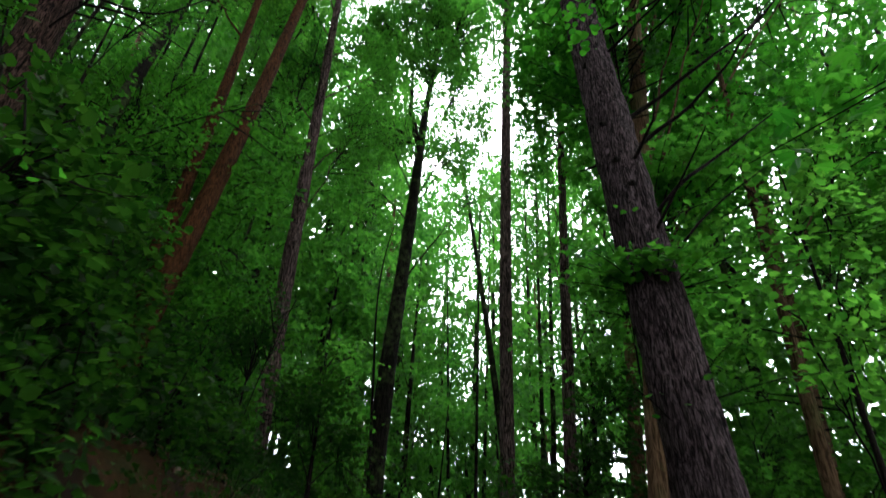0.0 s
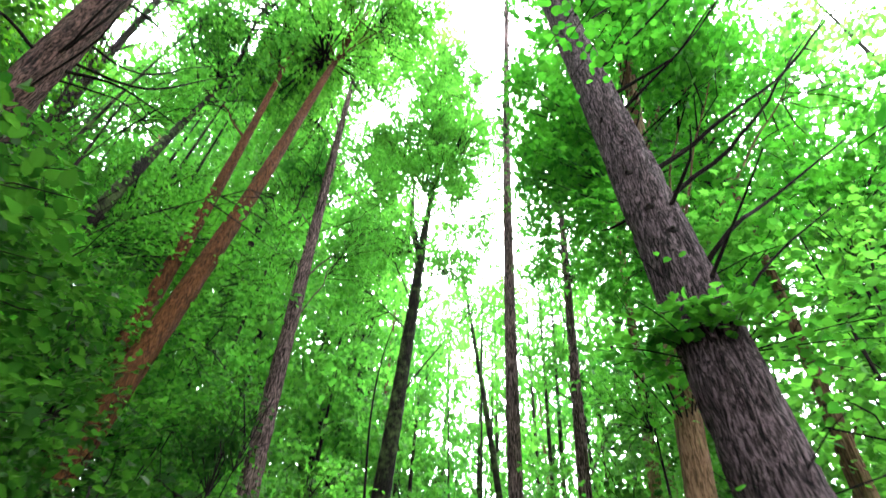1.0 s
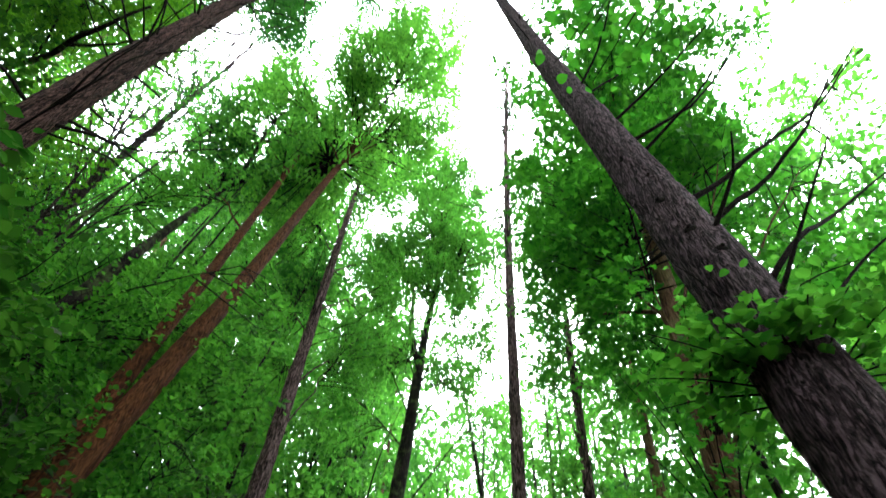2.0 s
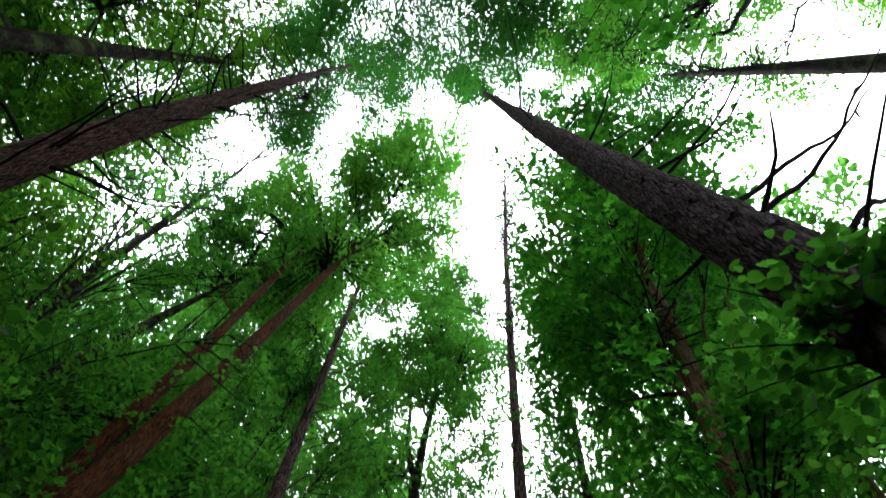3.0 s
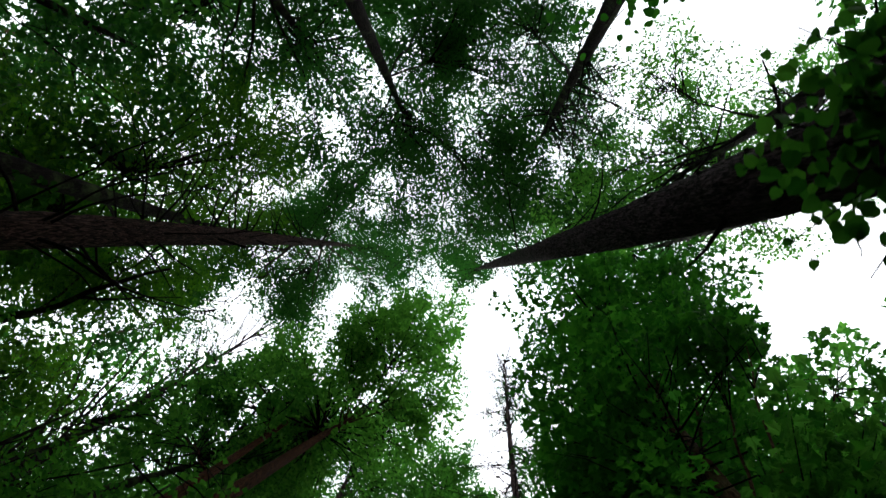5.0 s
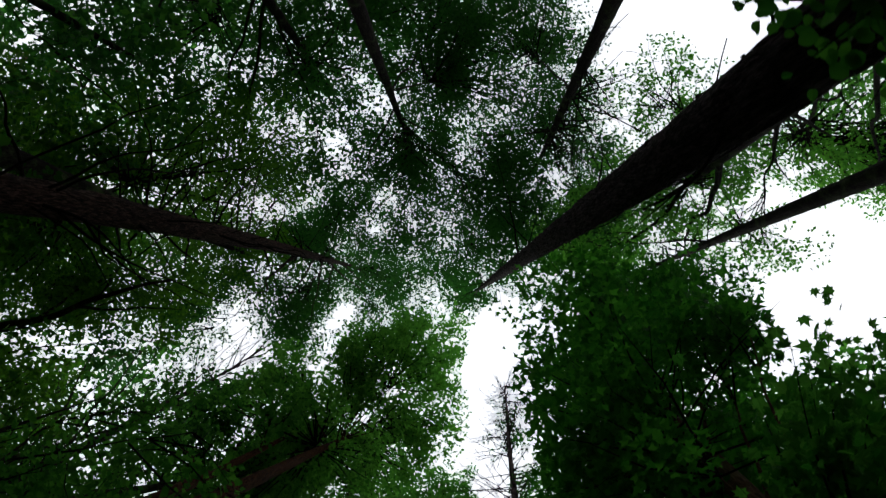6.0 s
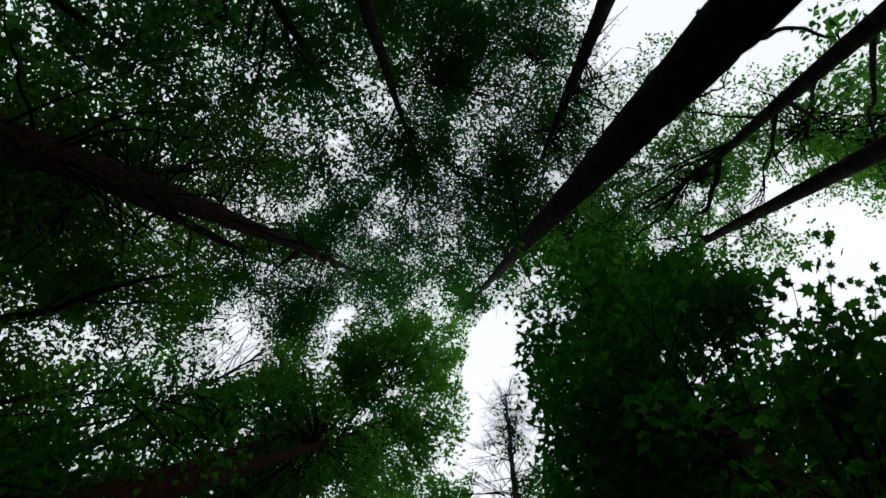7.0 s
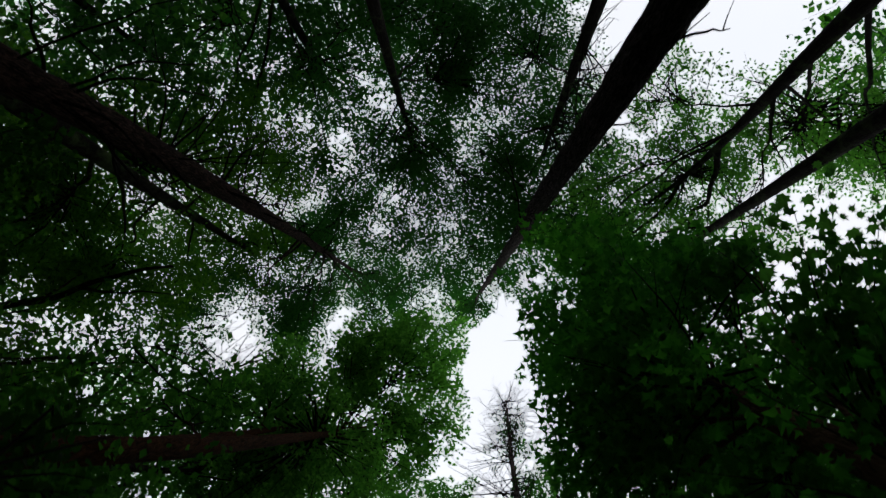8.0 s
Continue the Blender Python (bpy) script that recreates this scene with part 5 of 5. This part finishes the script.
# ---- forest further off: a few kinds of tree, repeated ----
def far_kind(label, seed, h, bark, leaf, masses, size):
    t = Tree("tree", label, [(0, 0, 0), (0.2, 0.1, h * 0.5), (0.5, 0.2, h)], 0.17, bark, seed, seg=10, step=0.8, relief=0, group="background forest trees")
    for m in masses:
        t.mass(*m, limb=True, twig=0.15, per=30, clump=0.6)
    return t.finish(leaf, "rhomb", size, 0.7)


far = []
far.append(far_kind("distant forest tree with light green foliage", 71, 22, BARK_DARK, LEAF_LIME,
             [(0.3, 0, 19, 2.6, 2.6, 3.2, 1.7, 0.24), (-0.8, 0.5, 13, 2.4, 2.2, 2.4, 1.7, 0.24), (1.2, -0.4, 8, 2.2, 2.0, 2.0, 1.7, 0.24)], 0.24))
far.append(far_kind("distant slim forest tree with mid-green foliage", 72, 24, BARK_TAN, LEAF_HIGH,
             [(0.4, 0.2, 21, 2.4, 2.4, 3.0, 1.7, 0.24), (0.9, -0.6, 15, 2.0, 2.0, 2.4, 1.6, 0.24), (-0.9, 0.4, 10, 1.9, 1.8, 1.8, 1.5, 0.24)], 0.24))
far.append(far_kind("distant bushy young tree with fresh foliage", 73, 9, BARK_DARK, LEAF_LIME,
             [(0.2, 0, 7, 2.0, 2.0, 2.0, 1.9, 0.24), (-1.0, 0.3, 4, 1.8, 1.8, 1.8, 1.9, 0.24), (1.2, -0.3, 3, 1.8, 1.8, 1.6, 1.9, 0.24)], 0.24))
far.append(far_kind("distant young tree leafy from foot to top", 74, 14, BARK_DARK, LEAF_LIME,
             [(0.3, 0, 12, 1.9, 1.9, 2.2, 1.7, 0.24), (-0.9, 0.3, 8.5, 2.2, 2.2, 2.0, 1.7, 0.24), (1.0, -0.3, 5.5, 2.2, 2.2, 1.8, 1.7, 0.24), (0, 0.2, 2.8, 2.0, 2.0, 1.5, 1.7, 0.24)], 0.24))
far.append(far_kind("young dark green tree leafy from foot to top", 75, 13, BARK_DARK, LEAF_HIGH,
             [(0.3, 0, 11, 1.9, 1.9, 2.2, 1.7, 0.17), (-0.9, 0.3, 8, 2.1, 2.1, 2.0, 1.7, 0.17), (1.0, -0.3, 5, 2.1, 2.1, 1.8, 1.7, 0.17), (0, 0.2, 2.6, 2.0, 2.0, 1.5, 1.7, 0.17)], 0.17))
far.append(far_kind("bushy young tree with fresh foliage on the slope", 76, 9, BARK_DARK, LEAF_OLIVE,
             [(0.2, 0, 7, 2.0, 2.0, 2.0, 1.9, 0.13), (-1.0, 0.3, 4, 1.8, 1.8, 1.8, 1.9, 0.13), (1.2, -0.3, 3, 1.8, 1.8, 1.6, 1.9, 0.13)], 0.13))
far.append(far_kind("young tree with fine olive foliage on the slope", 77, 14, BARK_DARK, LEAF_OLIVE,
             [(0.3, 0, 12, 1.9, 1.9, 2.2, 1.7, 0.13), (-0.9, 0.3, 8.5, 2.2, 2.2, 2.0, 1.7, 0.13), (1.0, -0.3, 5.5, 2.2, 2.2, 1.8, 1.7, 0.13)], 0.13))
rng = np.random.default_rng(77)
first = [True] * 7
spots = []
def far_spot(x, y, kind, s=1.0):
    z = float(ground_height(x, y)) - 0.1
    m = pose(x, y, z, 0, 0, float(rng.uniform(0, 360)))
    if first[kind]:
        far[kind].matrix_basis = m
        first[kind] = False
    else:
        copy_thing(far[kind], m @ Matrix.Scale(s, 4))


THICKET = [(-4.8, 22.8, 0), (-6.4, 25.2, 0), (-3.4, 26.5, 1), (-9.4, 13.4, 3), (-13, 12, 3), (-12.6, 1.6, 4), (-9, -1, 4), (8.6, 9.0, 3),
           (7.2, 12.6, 3), (10.6, 11, 3), (6.4, 15.5, 3), (12.5, 9, 3), (-1.8, 24, 3), (-3.8, 22, 3), (-6.4, 22.5, 3), (-0.8, 31, 3), (-2.8, 29, 3),
           (-9.5, 19, 3), (1.2, 37, 3), (5.2, 21.5, 3), (3.4, 29, 3), (7.6, 18.5, 3), (10.5, 17, 3), (-11.5, 16, 3), (-4.5, 19, 2)]
SLOPE = [(-7.5, 20.5, 0), (-5.0, 24, 2), (-3.2, 28, 2), (-8.5, 26, 1), (-6.0, 30, 0), (-12, 20, 1), (-11, 27, 0), (-15, 23, 0), (-13, 15, 1),
         (-14.5, 11, 0), (-17, 8, 1), (-18, 2, 0), (-16, -3.5, 1), (-13, -8, 0), (-2.4, 34, 2), (-4.8, 38, 0), (-9, 36, 1), (-14, 33, 0),
         (-7, 46, 1), (-1.5, 44, 2), (4.6, 19, 2), (6.2, 17, 1), (8.6, 15, 0), (6.8, 22, 0), (4.4, 25, 2), (9.5, 21, 1)]
FAR_ROWS = [(11, 12.5, 1), (11.5, 8.5, 0), (13.5, 16, 0), (8.8, 27, 0), (5.4, 32, 1), (3.6, 37, 2), (12, 24, 1), (9, 38, 1), (6.5, 45, 0),
            (17, 0, 0), (14.5, -4, 1), (9.5, -8, 0), (3, -9, 1), (-4, -10, 0), (0.5, 50, 0), (2.4, 46, 2), (14, 46, 1), (-2.2, 33, 0),
            (-4.0, 35, 1), (-3.0, 41, 0), (-5.5, 43, 1), (-1.0, 39, 3), (3.9, 33, 3), (5.0, 38, 0), (4.6, 43, 3), (-7.8, 17.8, 3)]
INFILL = [(-5.2, 20.6, 3), (-10.8, 6.6, 5), (-11.4, 10.8, 2), (-10.6, 14.6, 2), (-10.2, 2.2, 5), (-12.8, 4.2, 4), (-14.2, 8.8, 6), (-0.5, 28, 2), (1.2, 29, 2),
          (2.6, 28, 2), (0.4, 33, 2), (-5.5, 25, 2), (-6.8, 27, 3), (-7.6, 24, 2), (-8.8, 29, 2), (-9.6, 25, 3), (-11, 31, 2), (-4.4, 30, 2),
          (-7.2, 33, 3)]
# Trees added out of view, behind and beside the start, to block low skylight.
LIGHT_BLOCKERS = [(-7.5, -4.5, 3), (-4.5, -7.0, 3), (-1.8, -5.5, 3), (1.2, -7.5, 3), (4.2, -5.0, 3), (7.0, -7.5, 3), (9.5, -3.0, 3), (11.5, 1.5, 3), (-2.5, -11, 3),
          (2.8, -12, 3), (6.5, -12.5, 3), (-7.5, -11.5, 3), (12, -8, 3), (10.5, 5.0, 3)]
for group_of_spots in (THICKET, SLOPE, FAR_ROWS, INFILL, LIGHT_BLOCKERS):
    for x, y, k in group_of_spots:
        far_spot(x, y, k)
for x, y, k, s in [(1.3, 33, 0, 1.35), (-0.8, 37, 0, 1.3), (2.9, 38, 0, 1.4), (-5.2, 33, 0, 1.3), (-6.6, 36.5, 0, 1.35), (6.0, 34, 0, 1.3), (9.2, 35, 0, 1.35), (-3.6, 41, 0, 1.4),
                   (-4.6, 24.5, 0, 1.25), (-6.4, 27.5, 0, 1.3), (-8.4, 24.5, 0, 1.25), (-2.8, 29.5, 0, 1.3), (-10.5, 22.5, 0, 1.2),
                   (-7.2, 12.6, 3, 0.9), (-8.6, 17.0, 3, 1.2), (-6.3, 15.9, 3, 1.0), (-13.5, 25, 0, 1.3), (-16.5, 19, 0, 1.25), (12.5, 28, 0, 1.3),
                   (4.4, 30, 0, 1.2), (7.6, 29, 0, 1.25), (-1.0, 45, 0, 1.5), (4.0, 47, 0, 1.5), (11, 20, 0, 1.2), (14, 13, 0, 1.2),
                   (8.2, 14.4, 2, 0.9), (9.6, 13.4, 2, 1.0), (11.2, 16.2, 2, 1.15), (10.2, 12.0, 2, 0.9), (13.4, 18.6, 3, 1.0), (9.4, 17.4, 2, 1.0)]:
    far_spot(x, y, k, s)
# thin bare trunks in the gap down the path
for n, (x, y, h, r, lx) in enumerate([(2.55, 16.5, 19, 0.085, 0.5), (2.0, 21, 22, 0.11, 0.5), (3.1, 15.2, 17, 0.1, 0.6), (1.1, 24, 20, 0.09, 0.2),
                                      (3.4, 20, 22, 0.12, 0.9), (0.2, 27, 18, 0.1, -0.6), (1.7, 30, 22, 0.13, 0.6), (-0.6, 22, 10, 0.05, 0.8)]):
    g = float(ground_height(x, y))
    t = Tree("tree", "thin bare trunk standing against the sky", [(x, y, g), (x + lx * 0.5, y, g + h * 0.5), (x + lx, y, g + h)], r, BARK_DARK, 80 + n, seg=10, step=0.6, relief=0, group="thin bare trunks")
    t.mass(x + lx, y, g + h - 1.0, 0.9, 0.9, 1.6, 0.9, 0.14, clump=0.5)
    t.finish(LEAF_HIGH, "ovate", 0.14)
# thin stems on the bank
for n, (x, y, h, r, lx, ly) in enumerate([(-6.0, 8.0, 14, 0.06, -0.4, 1.5), (-6.6, 9.4, 15, 0.07, -0.3, 1.2), (-7.6, 7.0, 13, 0.06, 0.3, 1.0), (-5.3, 11.5, 13, 0.06, 0.4, 1.4), (-9.4, 11.6, 16, 0.09, 0.2, 0.8)]):
    g = float(ground_height(x, y))
    t = Tree("sapling", "thin dark sapling stem on the bank", [(x, y, g), (x + lx * 0.4, y + ly * 0.4, g + h * 0.5), (x + lx, y + ly, g + h)], r, BARK_DARK, 90 + n, seg=10, step=0.4, relief=0, group="bank saplings")
    t.mass(x + lx, y + ly, g + h - 0.8, 1.2, 1.2, 1.2, 1.6, 0.11)
    t.finish(LEAF_HIGH, "ovate", 0.11)
# the dark curved dead sapling
g = float(ground_height(-1.35, 11))
t = Tree("sapling", "dark bent dead sapling without leaves", [(-1.3, 11.0, g), (-1.52, 11.0, 4.6), (-1.62, 11.0, 6.6), (-1.52, 11.0, 8.0), (-1.2, 11.0, 9.4)], 0.045, BARK_TWIG, 99, seg=8, step=0.15, relief=0)

# ---- leafy shoots close to the path: every leaf a piece of its own ----
def leaf_mesh(shape, size):
    tv, tp = SHAPES[shape]
    me = bpy.data.meshes.new("leaf")
    me.from_pydata([tuple(v * size) for v in tv], [], [tuple(p) for p in tp])
    return me


def shoot(parent, base, pts, r1, leaf_me, material, count, seed, spread=0.12, name="shoot", level=0.5, flat=0.7, start=0.2):
    """A leafy twig through pts, under a thing whose foot is base; its leaves are parts of it."""
    rg = np.random.default_rng(seed)
    c = curve(pts, 0.06) - base
    v, p = tube(c, np.linspace(r1, 0.002, len(c)), 6)
    tw = part(name, fill_mesh(name, v, p, True), BARK_TWIG, parent)
    leaf_me.materials.clear()
    leaf_me.materials.append(material)
    for k in range(count):
        i = int(len(c) * (start + (1 - start) * rg.uniform())) - 1
        q = c[max(i, 0)] + rg.normal(0, spread, 3) * np.array((1, 1, flat))
        up = Vector((rg.normal(0, level), rg.normal(0, level), 1)).normalized()
        f = Vector((*rg.normal(0, 1, 2), -0.2))
        f = (f - up * f.dot(up)).normalized()
        s = f.cross(up)
        m = Matrix((s, f, up)).transposed().to_4x4()
        ob = new("leaf", leaf_me)
        ob.parent = tw
        ob.matrix_basis = Matrix.Translation(Vector(q)) @ m @ Matrix.Scale(float(rg.uniform(0.6, 1.25)), 4)
    return tw


ROUND = leaf_mesh("round", 0.05)
OVATE = leaf_mesh("round", 0.05)
MAPLE = leaf_mesh("maple", 0.088)
BROAD = leaf_mesh("maple", 0.09)
HERB = leaf_mesh("ovate", 0.07)
# shoots growing from the furrowed trunk
B0 = tall.base
s0 = tall.at(3.3)[0]
for k, (z0, a, ln, n) in enumerate([(3.08, 115, 0.35, 22), (3.1, 140, 0.4, 34), (3.08, 165, 0.44, 40), (3.1, 188, 0.42, 40), (3.08, 210, 0.34, 36), (3.1, 235, 0.22, 30), (3.08, 260, 0.18, 28),
                                    (3.1, 285, 0.2, 30), (3.08, 308, 0.3, 34), (3.1, 328, 0.5, 40), (3.08, 345, 0.75, 44), (3.1, 0, 0.9, 44), (3.08, 18, 0.75, 30), (3.1, 40, 0.5, 20),
                                    (3.55, 205, 0.2, 8), (3.6, 340, 0.4, 10), (2.2, 215, 0.3, 9), (2.4, 285, 0.3, 9), (2.35, 345, 0.6, 14)]):
    s, r = tall.at(z0)
    d = np.array((math.cos(radians(a)), math.sin(radians(a)), 0))
    shoot(tall.ob, B0, [s + d * r * 0.9, s + d * (r + ln * 0.5) + (0, 0, 0.09), s + d * (r + ln) + (0, 0, 0.13)], 0.005, ROUND, LEAF_MID, (2 * n + 2) // 3, 200 + k, 0.07, level=0.4, flat=0.3)
# the dense shelf of small leaves round the trunk between the shoots
rg = np.random.default_rng(260)
sc, sr = tall.at(3.2)
ang = rg.uniform(0, 2 * np.pi, 420)
reach = sr * 0.9 + rg.uniform(0, 1, 420) ** 0.8 * (0.29 + 0.55 * np.clip(np.cos(ang), 0, 1) ** 2 - 0.14 * np.clip(-np.sin(ang), 0, 1))
pts = np.c_[sc[0] + np.cos(ang) * reach, sc[1] + np.sin(ang) * reach, 3.16 + 0.035 * rg.normal(0, 1, 420) + 0.08 * reach] - B0
outw = np.c_[np.cos(ang), np.sin(ang), np.full(420, -0.15)]
tagged(part("leaf_shelf", leaf_cloud("leaf_shelf", pts, 0.052, "round", rg, 0.4, outw), LEAF_MID, tall.ob, "dense shelf of small round green leaves"), kind="stuff")
# knots where branches once grew
for z0, a, size in [(5.25, 222, 0.034), (4.85, 245, 0.026), (4.5, 225, 0.036), (4.1, 238, 0.032), (3.85, 262, 0.03), (6.1, 230, 0.026), (5.7, 205, 0.024), (6.9, 240, 0.024)]:
    s, r = tall.at(z0)
    d = np.array((math.cos(radians(a)), math.sin(radians(a)), 0.25))
    kp = s - B0 + d * r * 0.86
    size = size * 0.9
    prof = [(0.0, 1.3), (0.35, 1.25), (0.55, 0.8), (0.8, 0.35), (1.0, 0.5), (1.12, 0.1)]
    v, p = tube(np.array([kp + d * size * f for f, _ in prof]), np.array([w for _, w in prof]) * size, 14)
    part("knot", fill_mesh("knot", v, p, True), BARK_TWIG, tall.ob, "dark knot scar")

# low branches of the maple with lobed leaves
B1 = t_j.base
for k, (x, y, z, n) in enumerate([(2.2, 5.5, 4.9, 40), (2.6, 5.3, 5.2, 40), (1.7, 5.6, 5.4, 34), (2.8, 5.8, 4.8, 36), (2.3, 5.9, 5.4, 34), (1.6, 5.9, 5.6, 24), (2.9, 6.2, 5.2, 30), (1.4, 6.6, 5.6, 30)]):
    s, r = t_j.at(4.2)
    e = np.array((x, y, z))
    shoot(t_j.ob, B1, [s, (s + e) / 2 + (0, 0, 0.25), e], 0.014, MAPLE, LEAF_MAPLE, n, 230 + k, 0.2)

# a bough of the maple with large leaves, spread low over the path's edge
SPREAD = leaf_mesh("maple", 0.098)
for k, (x, y, z, n) in enumerate([(2.4, 4.7, 6.0, 42), (2.75, 4.6, 6.1, 48), (3.05, 4.75, 6.0, 48), (2.5, 5.0, 5.9, 42), (2.85, 5.15, 6.1, 48), (3.15, 5.35, 6.0, 48),
                                  (2.6, 5.5, 5.9, 42), (3.0, 5.75, 6.1, 45), (3.4, 4.8, 6.3, 48), (3.5, 5.4, 6.3, 48), (2.2, 5.1, 6.2, 29), (3.7, 5.9, 6.4, 45)]):
    s, r = t_j.at(5.2)
    e = np.array((x, y, z))
    # Lime instead of the maple's green: skylight on the bough, put into the colour.
    shoot(t_j.ob, B1, [s, (s + e) / 2 + (0, 0, 0.2), e], 0.014, SPREAD, LEAF_LIME, n, 270 + k, 0.2, start=0.62, flat=0.5, level=0.35)

# branches that reach over the path
B2 = t_q.base
for k, (x, y, z, n) in enumerate([(0.6, 2.52, 4.42, 55), (0.78, 2.38, 4.45, 55), (0.4, 2.46, 4.5, 46), (0.54, 2.28, 4.4, 50)]):
    s, r = t_q.at(4.4)
    e = np.array((x, y, z))
    shoot(t_q.ob, B2, [s, (s + e) / 2 + (0, 0, 0.2), e], 0.014, OVATE, LEAF_MID, n, 240 + k, 0.12, start=0.8)
# a low branch beside the path, close by
for k, (x, y, z, n) in enumerate([(1.3, 1.95, 3.05, 12), (1.5, 2.0, 3.2, 14), (1.45, 1.65, 3.05, 12)]):
    s, r = t_q.at(2.5)
    e = np.array((x, y, z))
    shoot(t_q.ob, B2, [s, (s + e) / 2 + (0.15, 0, 0.12), e], 0.01, BROAD, LEAF_MAPLE, n, 250 + k, 0.11, start=0.7)
# shrubs on the bank
def shrub(label, x, y, tips, leaf_me, material, n, seed, spread=0.16):
    g = float(ground_height(x, y))
    ob = tagged(new("shrub"), label, "shrub", "bank shrubs")
    ob.location = (x, y, g)
    for k, tp in enumerate(tips):
        e = np.array(tp)
        b = np.array((x, y, g))
        shoot(ob, b, [b - (0, 0, 0.05), (b + e) / 2 + np.array((0.05, 0, 0.2)), e], 0.012, leaf_me, material, n, seed + k, spread, "stem")
    return ob


shrub("dark glossy-leaved shrub on the steep bank", -2.7, 2.5, [(-2.0, 2.0, 3.1), (-2.2, 2.3, 3.5), (-1.75, 1.85, 2.7), (-2.5, 2.6, 3.0), (-2.1, 2.6, 2.7)], OVATE, LEAF_SHRUB_SHADED, 24, 300)
shrub("shrub with drooping leaves above the bank", -3.4, 3.6, [(-2.9, 3.4, 3.7), (-3.3, 3.9, 3.9), (-2.7, 3.7, 3.2), (-3.6, 3.2, 3.6)], OVATE, LEAF_SHRUB_SHADED, 24, 310, 0.22)
shrub("leafy shrub at the red-barked tree's foot", -3.2, 5.0, [(-2.9, 4.8, 3.4), (-3.3, 5.2, 3.8), (-2.7, 5.2, 3.0)], OVATE, LEAF_MAPLE, 20, 320, 0.2)
rng = np.random.default_rng(330)
for k in range(60):
    y = rng.uniform(1.5, 7.5)
    x = -1.25 - rng.uniform(0, 1.3)
    g = float(ground_surface(np.array([x]), np.array([y]))[0]) - 0.01
    ob = tagged(new("herb"), "small leafy herb on the brown bank", "herb", "bank herbs")
    ob.location = (x, y, g)
    b = np.array((x, y, g))
    for j in range(2):
        e = b + np.array((rng.uniform(-0.05, 0.3), rng.uniform(-0.25, 0.25), rng.uniform(0.15, 0.4)))
        shoot(ob, b, [b, (b + e) / 2 + (0, 0, 0.05), e], 0.004, HERB, LEAF_SHRUB_SHADED if k % 3 else LEAF_MAPLE, 9, 340 + k * 2 + j, 0.07, "stem", 0.35)

# ---- low cover and litter on the bank ----
LITTER = leaf_material("dry_leaf", (0.06, 0.028, 0.012), (0.03, 0.012, 0.004), (0.08, 0.035, 0.01), 0.2, 0.2)
def cover(name, label, category, count, material, size, shape, seed, lift, thick, patch, level):
    rg = np.random.default_rng(seed)
    x = -0.9 - 6.5 * rg.uniform(0, 1, count) ** 1.8
    y = rg.uniform(0.8, 17, count)
    keep = vnoise(np.c_[x * 1.3, y * 1.3, np.full(count, seed * 1.7)]) > patch
    x, y = x[keep], y[keep]
    z = ground_surface(x, y) + lift + thick * rg.uniform(0, 1, len(x)) * vnoise(np.c_[x * 2.1, y * 2.1, np.full(len(x), 5.0)]) * 2
    n = np.c_[np.full(len(x), 0.75), np.zeros(len(x)), np.ones(len(x))]
    n /= np.linalg.norm(n, axis=1)[:, None]
    me = leaf_cloud(name, np.c_[x, y, z], size, shape, rg, level, None, n)
    me.materials.append(material)
    tagged(new(name, me), label, category, "", "stuff")


cover("leaf_litter", "brown fallen leaves scattered on the bank", "leaf litter", 9000, LITTER, 0.06, "rhomb", 3, 0.03, 0.04, 0.3, 0.3)
cover("ground_cover", "low dark green herbs covering the bank", "ground cover", 40000, LEAF_SHRUB_SHADED, 0.06, "rhomb", 4, 0.04, 0.22, 0.24, 0.5)
cover("ground_cover", "fresh green herbs in patches on the bank", "ground cover", 9000, LEAF_MAPLE, 0.055, "rhomb", 6, 0.05, 0.25, 0.55, 0.5)
